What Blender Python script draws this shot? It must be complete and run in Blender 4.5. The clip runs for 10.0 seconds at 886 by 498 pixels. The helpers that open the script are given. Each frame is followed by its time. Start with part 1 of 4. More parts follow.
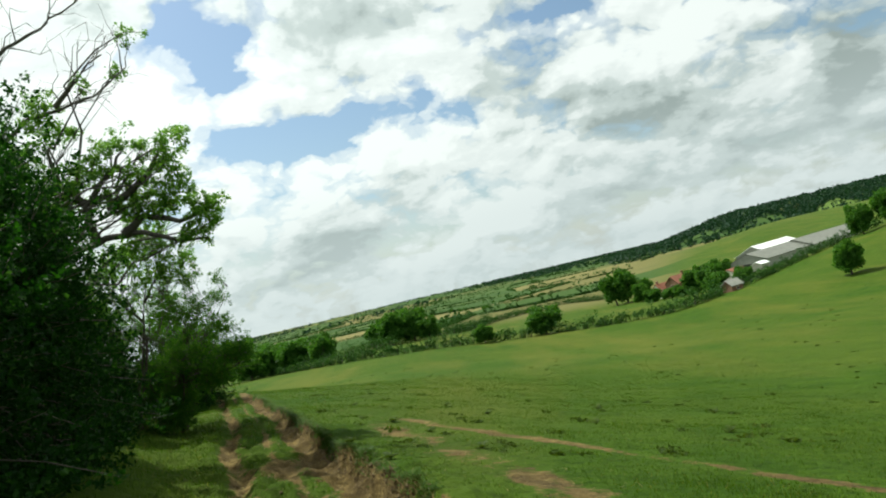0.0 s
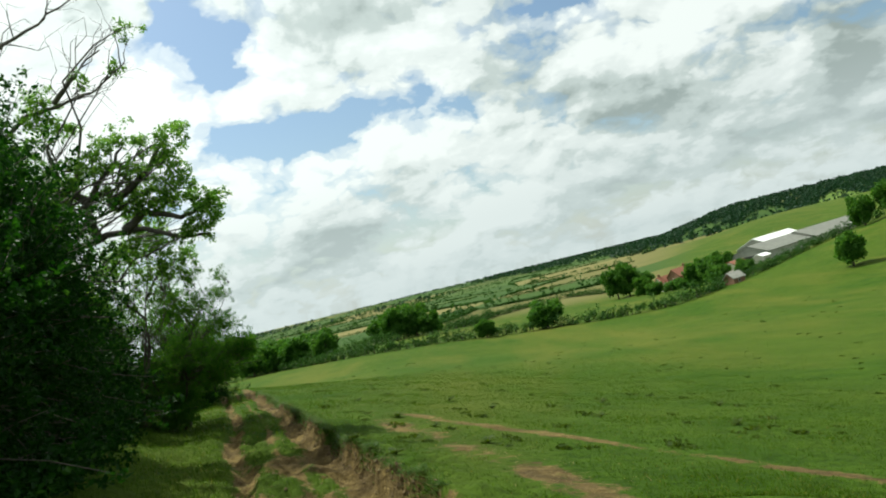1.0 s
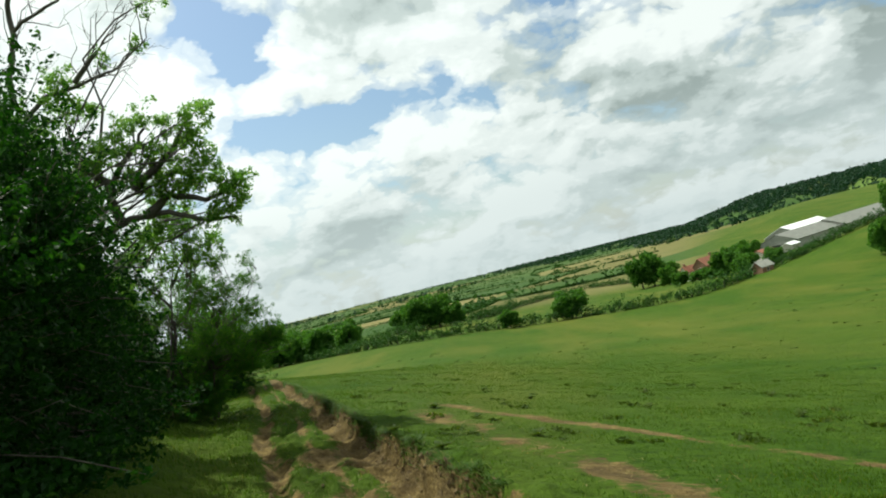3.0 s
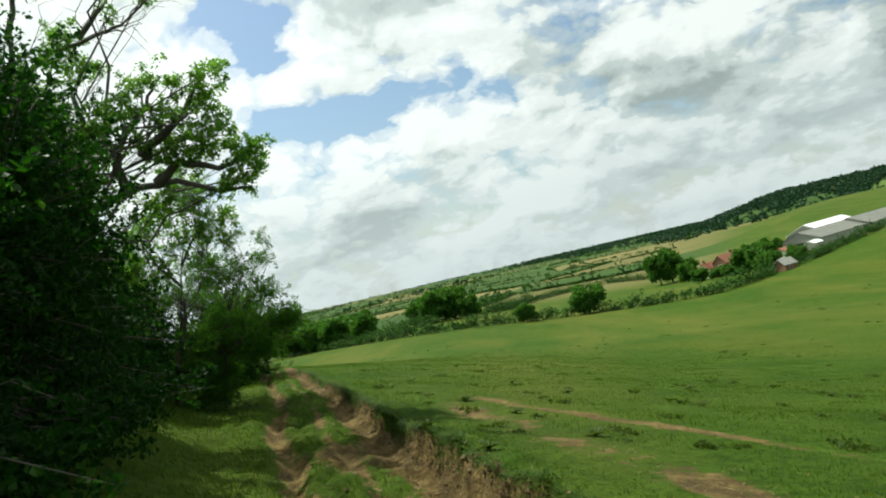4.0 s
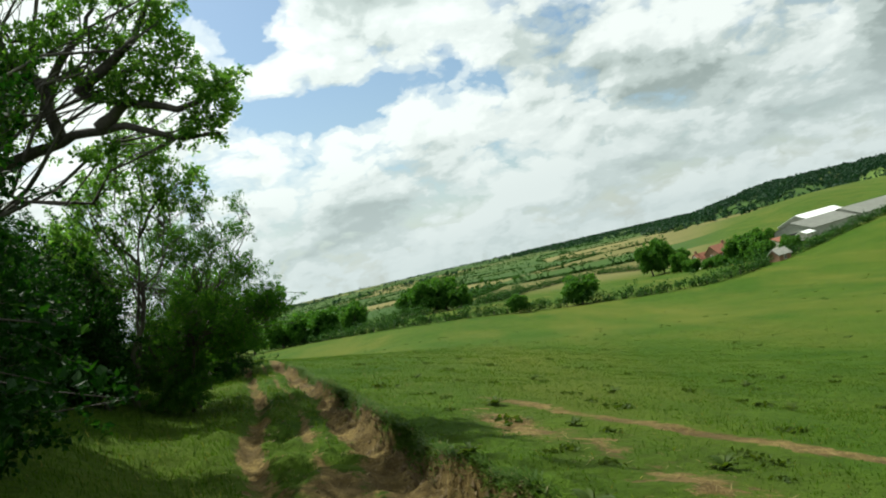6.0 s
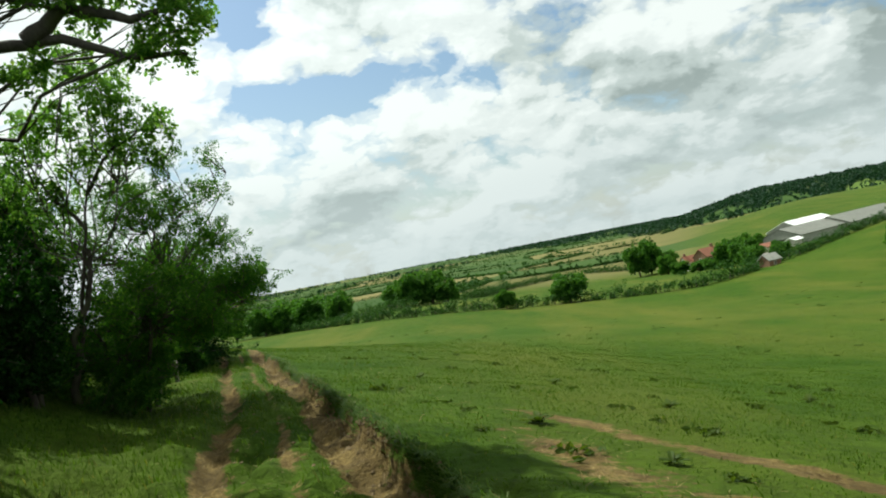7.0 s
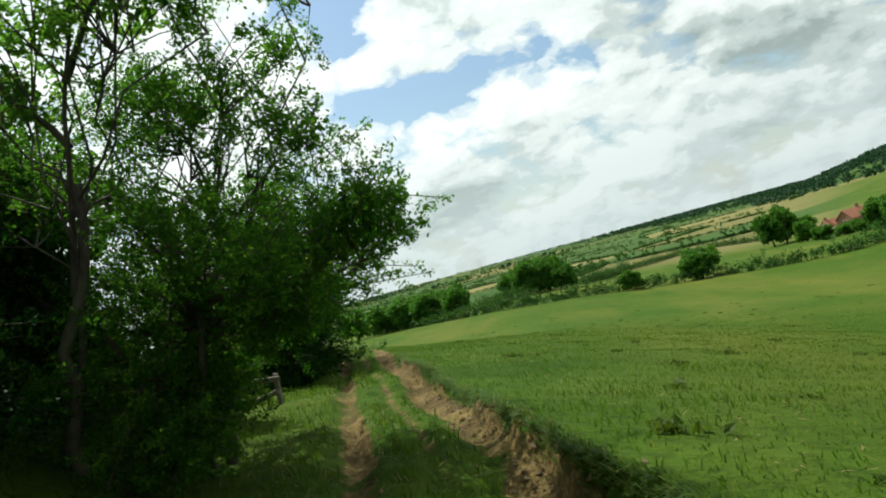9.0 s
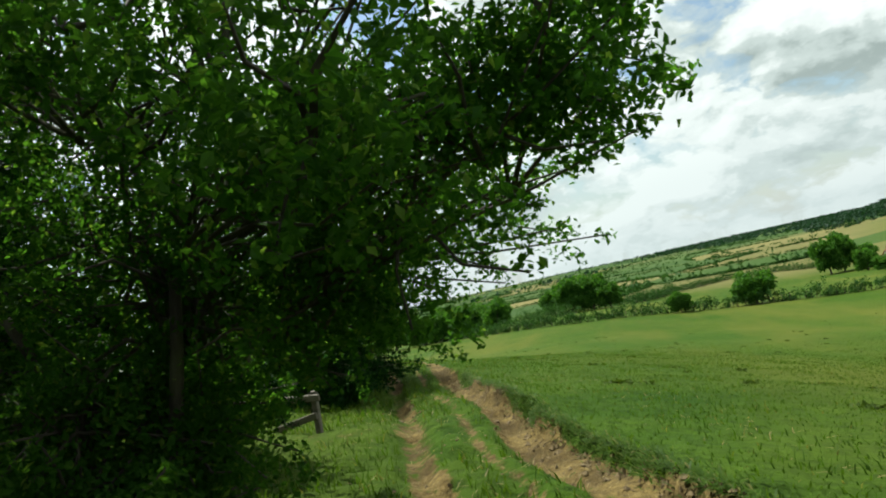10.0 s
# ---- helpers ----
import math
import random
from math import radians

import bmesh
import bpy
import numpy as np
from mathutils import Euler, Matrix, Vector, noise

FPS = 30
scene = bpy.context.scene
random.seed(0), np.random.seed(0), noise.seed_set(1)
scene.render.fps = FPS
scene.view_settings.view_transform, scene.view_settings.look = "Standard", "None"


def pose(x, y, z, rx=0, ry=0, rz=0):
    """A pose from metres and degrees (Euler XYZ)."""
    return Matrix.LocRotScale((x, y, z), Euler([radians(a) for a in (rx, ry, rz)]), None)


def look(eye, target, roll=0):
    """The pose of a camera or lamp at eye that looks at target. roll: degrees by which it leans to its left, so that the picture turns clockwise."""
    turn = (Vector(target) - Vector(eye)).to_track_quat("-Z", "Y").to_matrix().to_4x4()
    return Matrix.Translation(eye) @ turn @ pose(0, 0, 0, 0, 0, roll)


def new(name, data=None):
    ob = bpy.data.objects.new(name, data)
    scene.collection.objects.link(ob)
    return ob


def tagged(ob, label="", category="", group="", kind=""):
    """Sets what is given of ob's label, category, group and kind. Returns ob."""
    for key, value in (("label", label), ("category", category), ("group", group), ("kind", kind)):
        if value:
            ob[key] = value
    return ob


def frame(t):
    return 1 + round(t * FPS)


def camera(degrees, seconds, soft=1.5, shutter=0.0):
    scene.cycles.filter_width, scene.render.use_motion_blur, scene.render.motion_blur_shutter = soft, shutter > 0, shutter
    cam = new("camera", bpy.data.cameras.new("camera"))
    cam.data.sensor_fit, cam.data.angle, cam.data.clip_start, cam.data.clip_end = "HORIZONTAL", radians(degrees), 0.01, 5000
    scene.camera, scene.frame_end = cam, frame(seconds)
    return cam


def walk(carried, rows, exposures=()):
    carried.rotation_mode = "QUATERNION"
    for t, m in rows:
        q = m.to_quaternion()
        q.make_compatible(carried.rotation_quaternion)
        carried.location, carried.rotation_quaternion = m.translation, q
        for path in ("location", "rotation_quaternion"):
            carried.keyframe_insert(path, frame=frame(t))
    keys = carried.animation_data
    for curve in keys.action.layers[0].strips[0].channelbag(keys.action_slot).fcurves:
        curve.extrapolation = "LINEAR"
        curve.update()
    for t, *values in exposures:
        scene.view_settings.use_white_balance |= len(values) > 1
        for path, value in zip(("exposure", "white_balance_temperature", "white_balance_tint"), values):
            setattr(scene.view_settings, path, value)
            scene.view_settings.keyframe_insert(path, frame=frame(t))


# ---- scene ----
cam = camera(66.0, 10.0, soft=2.0)
PATH = [
    (0.0, pose(0.008, -0.004, 1.808, 93.08, 13.28, 0.50)),
    (0.5, pose(-0.000, -0.044, 1.819, 92.96, 13.44, 0.52)),
    (1.0, pose(-0.032, 0.091, 1.801, 92.69, 13.77, 0.62)),
    (1.5, pose(-0.070, 0.179, 1.789, 92.72, 13.79, 0.96)),
    (2.0, pose(-0.110, 0.205, 1.785, 92.75, 13.76, 1.21)),
    (2.5, pose(-0.172, 0.321, 1.783, 92.66, 14.39, 1.92)),
    (4.0, pose(-0.811, 2.090, 1.581, 92.10, 12.99, 3.84)),
    (4.5, pose(-0.848, 2.349, 1.570, 92.34, 14.22, 3.96)),
    (5.0, pose(-1.017, 2.916, 1.475, 91.94, 13.48, 3.74)),
    (6.5, pose(-1.800, 5.819, 1.338, 91.00, 12.37, 2.18)),
    (7.0, pose(-2.140, 7.016, 1.229, 90.45, 10.87, 1.81)),
    (7.5, pose(-2.523, 8.406, 1.056, 88.41, 11.90, 2.03)),
    (8.0, pose(-2.898, 9.398, 1.021, 91.59, 13.40, 6.18)),
    (8.5, pose(-3.523, 10.763, 0.932, 96.19, 15.46, 13.30)),
    (9.0, pose(-3.987, 12.219, 0.872, 91.85, 15.23, 11.31)),
    (9.5, pose(-4.595, 13.326, 0.862, 95.18, 11.07, 11.88)),
    (10.0, pose(-5.268, 14.788, 0.790, 93.76, 12.64, 14.71)),
]
EXPOSURE, KELVIN, TINT = 0.56, 6350.0, 0.0
SKY_STRENGTH, SKY_GAIN, SUN_STRENGTH = 0.62, 0.115, 5.0
# on the cloud layer: centre, the two rows that turn an offset into a place in an ellipse, and strength
BLUE_GAPS = [(-0.295, 1.040, 8.51, 10.88, -16.20, 6.33, 0.42), (-0.296, 1.150, 34.86, 14.85, -7.78, 15.98, 0.30), (-0.242, 1.377, 7.14, 1.32, -1.72, 15.58, 0.42), (-0.124, 1.337, 12.38, 2.31, -7.31, 27.83, 0.22), (0.268, 1.155, 10.86, -1.69, 0.22, 46.29, 0.30), (-0.328, 1.321, 14.49, 4.90, -11.16, 29.91, 0.20), (0.613, 1.115, 9.00, -3.16, -0.85, 15.71, 0.25), (-0.357, 0.794, 8.96, 5.96, -5.82, 14.22, 0.35), (0.059, 0.847, 5.32, -0.07, -0.06, 20.19, 0.30)]
GREY_BASES = [(-0.040, 1.108, 7.00, 0.73, -2.21, 20.31, 0.26), (0.187, 1.330, 6.92, -0.67, 0.18, 7.24, 0.30), (0.526, 1.512, 4.84, -1.72, 2.31, 6.69, 0.42), (0.883, 1.374, 8.03, -5.64, 2.22, 2.85, 0.50), (-0.280, 1.827, 7.61, 1.36, -1.38, 6.52, 0.42), (0.454, 1.860, 4.77, -1.25, 3.84, 10.60, 0.36), (0.827, 1.656, 4.76, -2.44, 4.46, 7.74, 0.30), (-0.083, 1.698, 11.69, 0.93, -1.52, 12.43, 0.20), (-0.501, 1.955, 6.80, 1.66, -1.95, 11.42, 0.26), (0.379, 2.132, 2.95, -0.53, 4.77, 16.98, 0.22)]
SUNLIT_TOPS = [(-0.403, 1.172, 6.83, 1.67, 0.21, 7.54, 0.50), (-0.207, 1.513, 8.86, 0.55, 1.30, 10.12, 0.42), (0.042, 1.392, 12.82, 3.20, -2.60, 4.15, 0.30), (0.140, 1.896, 7.99, -0.63, 1.44, 12.37, 0.35), (0.541, 1.270, 15.54, -7.68, 4.04, 8.48, 0.35), (0.389, 1.326, 11.36, -3.44, 4.37, 18.12, 0.25), (-0.372, 1.565, 9.66, 1.56, 0.52, 8.55, 0.35), (0.783, 1.406, 19.81, -3.10, -4.27, 8.45, 0.25)]
walk(cam, PATH, exposures=[(0.0, EXPOSURE, KELVIN, TINT), (8.0, EXPOSURE, KELVIN, TINT), (10.0, EXPOSURE + 0.18, KELVIN, TINT)])

# ---- world: broken cumulus over blue, sun high ahead and to the left ----
SUN_AZ, SUN_EL = -45.0, 55.0      # degrees from straight ahead, and above the horizon


def node(nt, kind, at=None, **values):
    n = nt.nodes.new(kind)
    for key, value in values.items():
        if key in n.inputs.keys():
            n.inputs[key].default_value = value
    return n


def math_node(nt, op, a, b=None, c=None, clamp=False):
    n = nt.nodes.new("ShaderNodeMath")
    n.operation, n.use_clamp = op, clamp
    for k, v in enumerate((a, b, c)):
        if v is None:
            continue
        if isinstance(v, (int, float)):
            n.inputs[k].default_value = v
        else:
            nt.links.new(v, n.inputs[k])
    return n.outputs[0]


def ramp(nt, fac, stops, mode="LINEAR"):
    n = nt.nodes.new("ShaderNodeValToRGB")
    n.color_ramp.interpolation = mode
    while len(n.color_ramp.elements) < len(stops):
        n.color_ramp.elements.new(0.5)
    for e, (p, c) in zip(n.color_ramp.elements, stops):
        e.position = p
        e.color = (c, c, c, 1) if isinstance(c, (int, float)) else (*c, 1)
    nt.links.new(fac, n.inputs[0])
    return n.outputs[0]


def mix(nt, fac, a, b, blend="MIX"):
    n = nt.nodes.new("ShaderNodeMix")
    n.data_type, n.blend_type = "RGBA", blend
    for socket, v in ((n.inputs[0], fac), (n.inputs[6], a), (n.inputs[7], b)):
        if isinstance(v, (int, float)):
            socket.default_value = v
        elif isinstance(v, tuple):
            socket.default_value = (*v, 1)
        else:
            nt.links.new(v, socket)
    return n.outputs[2]


def noise_tex(nt, vector, scale, detail=4.0, rough=0.5, distort=0.0, lac=2.0):
    n = nt.nodes.new("ShaderNodeTexNoise")
    n.inputs["Scale"].default_value, n.inputs["Detail"].default_value = scale, detail
    n.inputs["Roughness"].default_value, n.inputs["Distortion"].default_value = rough, distort
    n.inputs["Lacunarity"].default_value = lac
    if vector is not None:
        nt.links.new(vector, n.inputs["Vector"])
    return n.outputs["Fac"]


def build_world():
    w = bpy.data.worlds.new("sky")
    w.use_nodes = True
    scene.world = w
    nt = w.node_tree
    nt.nodes.clear()
    out, bg = nt.nodes.new("ShaderNodeOutputWorld"), nt.nodes.new("ShaderNodeBackground")
    nt.links.new(bg.outputs[0], out.inputs[0])
    sky = nt.nodes.new("ShaderNodeTexSky")
    sky.sky_type, sky.sun_disc = "NISHITA", False
    sky.sun_elevation, sky.sun_rotation = radians(SUN_EL), radians(SUN_AZ)
    sky.air_density, sky.dust_density, sky.ozone_density = 1.2, 1.0, 1.6
    co = nt.nodes.new("ShaderNodeTexCoord")
    sep = nt.nodes.new("ShaderNodeSeparateXYZ")
    nt.links.new(co.outputs["Generated"], sep.inputs[0])
    x, y, z = sep.outputs
    up = math_node(nt, "ADD", math_node(nt, "MAXIMUM", z, 0.0), 0.45)
    px, py = math_node(nt, "DIVIDE", x, up), math_node(nt, "DIVIDE", y, up)
    s = Vector((math.sin(radians(SUN_AZ)) * math.cos(radians(SUN_EL)), math.cos(radians(SUN_AZ)) * math.cos(radians(SUN_EL)), math.sin(radians(SUN_EL))))
    sx, sy = s.x / (s.z + 0.45), s.y / (s.z + 0.45)

    def layer(qx, qy, lift):
        c = nt.nodes.new("ShaderNodeCombineXYZ")
        nt.links.new(qx, c.inputs[0])
        nt.links.new(qy, c.inputs[1])
        c.inputs[2].default_value = lift
        return c.outputs[0]

    def towards_sun(step):
        """The layer's place a step nearer to the sun."""
        qx = math_node(nt, "ADD", math_node(nt, "MULTIPLY", px, 1 - step), sx * step)
        qy = math_node(nt, "ADD", math_node(nt, "MULTIPLY", py, 1 - step), sy * step)
        return qx, qy

    def patches(qx, qy, spots):
        """Soft ellipses on the cloud layer, added up."""
        total = None
        for cx, cy, a, b, c, d, strength in spots:
            ox, oy = math_node(nt, "SUBTRACT", qx, cx), math_node(nt, "SUBTRACT", qy, cy)
            u = math_node(nt, "ADD", math_node(nt, "MULTIPLY", ox, a), math_node(nt, "MULTIPLY", oy, b))
            v = math_node(nt, "ADD", math_node(nt, "MULTIPLY", ox, c), math_node(nt, "MULTIPLY", oy, d))
            r = math_node(nt, "ADD", math_node(nt, "MULTIPLY", u, u), math_node(nt, "MULTIPLY", v, v))
            one = math_node(nt, "MULTIPLY", math_node(nt, "EXPONENT", math_node(nt, "MULTIPLY", r, -1.0)), strength)
            total = one if total is None else math_node(nt, "ADD", total, one)
        return total

    def warped(qx, qy, scale, amount, lift):
        """The layer pushed about by noise, so that edges billow."""
        n3 = nt.nodes.new("ShaderNodeTexNoise")
        n3.inputs["Scale"].default_value, n3.inputs["Detail"].default_value, n3.inputs["Roughness"].default_value = scale, 5.0, 0.6
        nt.links.new(layer(qx, qy, lift), n3.inputs["Vector"])
        move = nt.nodes.new("ShaderNodeVectorMath")
        move.operation = "SUBTRACT"
        nt.links.new(n3.outputs["Color"], move.inputs[0])
        move.inputs[1].default_value = (0.5, 0.5, 0.5)
        add = nt.nodes.new("ShaderNodeVectorMath")
        add.operation = "MULTIPLY_ADD"
        nt.links.new(move.outputs[0], add.inputs[0])
        add.inputs[1].default_value = (amount, amount, 0.0)
        nt.links.new(layer(qx, qy, 0.0), add.inputs[2])
        return add.outputs[0]

    def density(qx, qy):
        place = warped(qx, qy, 5.0, 0.16, 5.5)
        cut = nt.nodes.new("ShaderNodeSeparateXYZ")
        nt.links.new(place, cut.inputs[0])
        d = noise_tex(nt, place, 3.1, 9.0, 0.60, 0.0)
        v = nt.nodes.new("ShaderNodeTexVoronoi")
        v.feature = "SMOOTH_F1"
        v.inputs["Scale"].default_value, v.inputs["Detail"].default_value = 8.5, 3.0
        v.inputs["Roughness"].default_value, v.inputs["Smoothness"].default_value = 0.55, 0.25
        nt.links.new(place, v.inputs["Vector"])
        d = math_node(nt, "ADD", math_node(nt, "MULTIPLY", d, 0.85), math_node(nt, "MULTIPLY", math_node(nt, "SUBTRACT", 0.5, v.outputs["Distance"]), 0.30))
        d = math_node(nt, "ADD", d, 0.235)
        return math_node(nt, "SUBTRACT", d, patches(cut.outputs[0], cut.outputs[1], BLUE_GAPS)), cut.outputs
    dens, moved = density(px, py)
    above, _ = density(*towards_sun(0.045))
    cover = ramp(nt, dens, [(0.30, 0.0), (0.38, 0.55), (0.47, 1.0)], "EASE")
    # sunward faces shine, thick parts and undersides are grey
    relief = math_node(nt, "MULTIPLY", math_node(nt, "SUBTRACT", above, dens), 1.25)
    big = math_node(nt, "MULTIPLY", math_node(nt, "SUBTRACT", noise_tex(nt, layer(px, py, 8.2), 3.4, 6.0, 0.6, 0.4), 0.5), 0.9)
    mass = math_node(nt, "SUBTRACT", patches(moved[0], moved[1], GREY_BASES), patches(moved[0], moved[1], SUNLIT_TOPS))
    shade = ramp(nt, math_node(nt, "ADD", math_node(nt, "ADD", math_node(nt, "ADD", relief, big), math_node(nt, "MULTIPLY", mass, 1.35)), 0.27),
                 [(0.10, (1.07, 1.08, 1.07)), (0.33, (0.93, 0.955, 0.95)), (0.56, (0.66, 0.715, 0.705)), (0.90, (0.40, 0.455, 0.445))], "EASE")
    blue = mix(nt, 1.0, sky.outputs[0], (SKY_GAIN, SKY_GAIN, SKY_GAIN), "MULTIPLY")
    col = mix(nt, cover, blue, shade)
    # towards the horizon everything fades into pale haze
    haze = ramp(nt, z, [(0.0, 0.75), (0.06, 0.50), (0.20, 0.0)], "EASE")
    col = mix(nt, haze, col, (0.70, 0.76, 0.78))
    # brighter towards the sun
    dot = nt.nodes.new("ShaderNodeVectorMath")
    dot.operation = "DOT_PRODUCT"
    nt.links.new(co.outputs["Generated"], dot.inputs[0])
    dot.inputs[1].default_value = s
    glow = math_node(nt, "POWER", math_node(nt, "MAXIMUM", dot.outputs["Value"], 0.0), 3.0)
    gain = math_node(nt, "ADD", math_node(nt, "MULTIPLY", glow, 0.38), 0.96)
    tint = nt.nodes.new("ShaderNodeVectorMath")
    tint.operation = "SCALE"
    nt.links.new(col, tint.inputs[0])
    nt.links.new(gain, tint.inputs["Scale"])
    nt.links.new(tint.outputs[0], bg.inputs[0])
    bg.inputs[1].default_value = SKY_STRENGTH
    lamp = bpy.data.lights.new("sun", "SUN")
    lamp.energy, lamp.angle, lamp.color = SUN_STRENGTH, radians(0.6), (1.0, 0.95, 0.86)
    ob = new("sun", lamp)
    ob.matrix_world = look(s * 100, (0, 0, 0))


build_world()

# ---- materials ----
def material(name):
    m = bpy.data.materials.new(name)
    m.use_nodes = True
    nt = m.node_tree
    bsdf = nt.nodes["Principled BSDF"]
    return m, nt, bsdf


def bump(nt, bsdf, fac, strength, distance):
    b = nt.nodes.new("ShaderNodeBump")
    b.inputs["Strength"].default_value, b.inputs["Distance"].default_value = strength, distance
    nt.links.new(fac, b.inputs["Height"])
    nt.links.new(b.outputs[0], bsdf.inputs["Normal"])


def position(nt):
    return nt.nodes.new("ShaderNodeNewGeometry").outputs["Position"]


def stretched(nt, vector, sx, sy, sz, turn=0.0):
    m = nt.nodes.new("ShaderNodeMapping")
    m.inputs["Scale"].default_value = (sx, sy, sz)
    m.inputs["Rotation"].default_value = (0, 0, turn)
    nt.links.new(vector, m.inputs["Vector"])
    return m.outputs[0]


def attribute(nt, name):
    a = nt.nodes.new("ShaderNodeAttribute")
    a.attribute_name = name
    return a.outputs["Fac"]


def ground_material():
    m, nt, bsdf = material("pasture")
    pos = position(nt)
    broad_n = noise_tex(nt, pos, 0.05, 4.0, 0.6)
    mid_n = noise_tex(nt, pos, 0.55, 5.0, 0.65)
    fine = noise_tex(nt, pos, 7.0, 6.0, 0.7)
    tuft = noise_tex(nt, pos, 2.2, 4.0, 0.65, 0.6)
    grass = mix(nt, ramp(nt, mid_n, [(0.32, 0.0), (0.66, 1.0)]), (0.0216, 0.0552, 0.0041), (0.0480, 0.0895, 0.0071))
    grass = mix(nt, ramp(nt, broad_n, [(0.42, 0.0), (0.66, 0.7)]), grass, (0.0708, 0.0968, 0.0117))
    grass = mix(nt, ramp(nt, fine, [(0.38, 0.6), (0.54, 0.0)]), grass, (0.0091, 0.0250, 0.0023))
    grass = mix(nt, ramp(nt, tuft, [(0.62, 0.0), (0.74, 0.6)]), grass, (0.0194, 0.0401, 0.0052))
    streak = noise_tex(nt, stretched(nt, pos, 0.10, 0.02, 0.1, 1.1), 1.0, 5.0, 0.6)
    grass = mix(nt, ramp(nt, streak, [(0.46, 0.0), (0.66, 0.65)]), grass, (0.0834, 0.0915, 0.0146))
    # the vale: a patchwork of fields
    crop = nt.nodes.new("ShaderNodeAttribute")
    crop.attribute_name = "crop"
    patch = crop.outputs["Color"]
    patch = mix(nt, ramp(nt, noise_tex(nt, pos, 0.02, 5.0, 0.6), [(0.40, 0.0), (0.75, 0.30)]), patch, (0.0326, 0.0658, 0.0175))
    far = attribute(nt, "vale")
    col = mix(nt, far, grass, patch)
    # bare trodden earth
    earth = mix(nt, ramp(nt, noise_tex(nt, pos, 3.2, 6.0, 0.65), [(0.3, 0.0), (0.7, 1.0)]), (0.0755, 0.0490, 0.0159), (0.2214, 0.1629, 0.0615))
    earth = mix(nt, ramp(nt, noise_tex(nt, pos, 16.0, 5.0, 0.7), [(0.35, 0.6), (0.6, 0.0)]), earth, (0.0302, 0.0201, 0.0106))
    # dead grass and roots trodden into the earth
    root = noise_tex(nt, stretched(nt, pos, 46.0, 12.0, 30.0, 0.5), 1.0, 4.0, 0.7, 1.2)
    earth = mix(nt, ramp(nt, root, [(0.56, 0.0), (0.66, 0.75)]), earth, (0.260, 0.205, 0.095))
    earth = mix(nt, ramp(nt, noise_tex(nt, pos, 1.3, 5.0, 0.7), [(0.44, 0.0), (0.62, 0.7)]), earth, (0.052, 0.038, 0.018))
    wet = attribute(nt, "earth")
    broken = math_node(nt, "ADD", wet, math_node(nt, "MULTIPLY", math_node(nt, "SUBTRACT", noise_tex(nt, pos, 4.2, 8.0, 0.78), 0.5), 1.9))
    col = mix(nt, ramp(nt, broken, [(0.44, 0.0), (0.60, 1.0)]), col, earth)
    nt.links.new(col, bsdf.inputs["Base Color"])
    bsdf.inputs["Roughness"].default_value = 0.95
    bsdf.inputs["Specular IOR Level"].default_value = 0.05
    h = math_node(nt, "ADD", math_node(nt, "MULTIPLY", fine, 0.6), math_node(nt, "MULTIPLY", tuft, 0.8))
    h = math_node(nt, "ADD", h, math_node(nt, "MULTIPLY", noise_tex(nt, pos, 16.0, 5.0, 0.7), 0.35))
    bump(nt, bsdf, h, 0.8, 0.12)
    return m


def leaf_material(name, dark, light, yellow=None, through_light=0.35, gloss=0.10):
    m, nt, bsdf = material(name)
    rnd = nt.nodes.new("ShaderNodeNewGeometry").outputs["Random Per Island"]
    col = mix(nt, rnd, dark, light)
    col = mix(nt, ramp(nt, noise_tex(nt, position(nt), 1.1, 3.0, 0.6), [(0.4, 0.0), (0.65, 0.6)]), col, dark)
    if yellow:
        col = mix(nt, ramp(nt, rnd, [(0.90, 0.0), (0.97, 0.9)]), col, yellow)
    nt.links.new(col, bsdf.inputs["Base Color"])
    bsdf.inputs["Roughness"].default_value = 0.55
    bsdf.inputs["Specular IOR Level"].default_value = gloss
    tr = nt.nodes.new("ShaderNodeBsdfTranslucent")
    nt.links.new(mix(nt, 1.0, col, (1.35, 1.35, 0.65), "MULTIPLY"), tr.inputs[0])
    mx = nt.nodes.new("ShaderNodeMixShader")
    mx.inputs[0].default_value = through_light
    nt.links.new(bsdf.outputs[0], mx.inputs[1])
    nt.links.new(tr.outputs[0], mx.inputs[2])
    nt.links.new(mx.outputs[0], nt.nodes["Material Output"].inputs[0])
    return m


def bark_material(name, a, b):
    m, nt, bsdf = material(name)
    pos = position(nt)
    n = noise_tex(nt, stretched(nt, pos, 9, 9, 2.2), 2.0, 6.0, 0.7)
    col = mix(nt, ramp(nt, n, [(0.3, 0.0), (0.7, 1.0)]), a, b)
    col = mix(nt, ramp(nt, noise_tex(nt, pos, 3.0, 3.0), [(0.5, 0.0), (0.7, 0.5)]), col, (0.10, 0.12, 0.05))
    nt.links.new(col, bsdf.inputs["Base Color"])
    bsdf.inputs["Roughness"].default_value = 0.9
    bump(nt, bsdf, n, 0.6, 0.02)
    return m


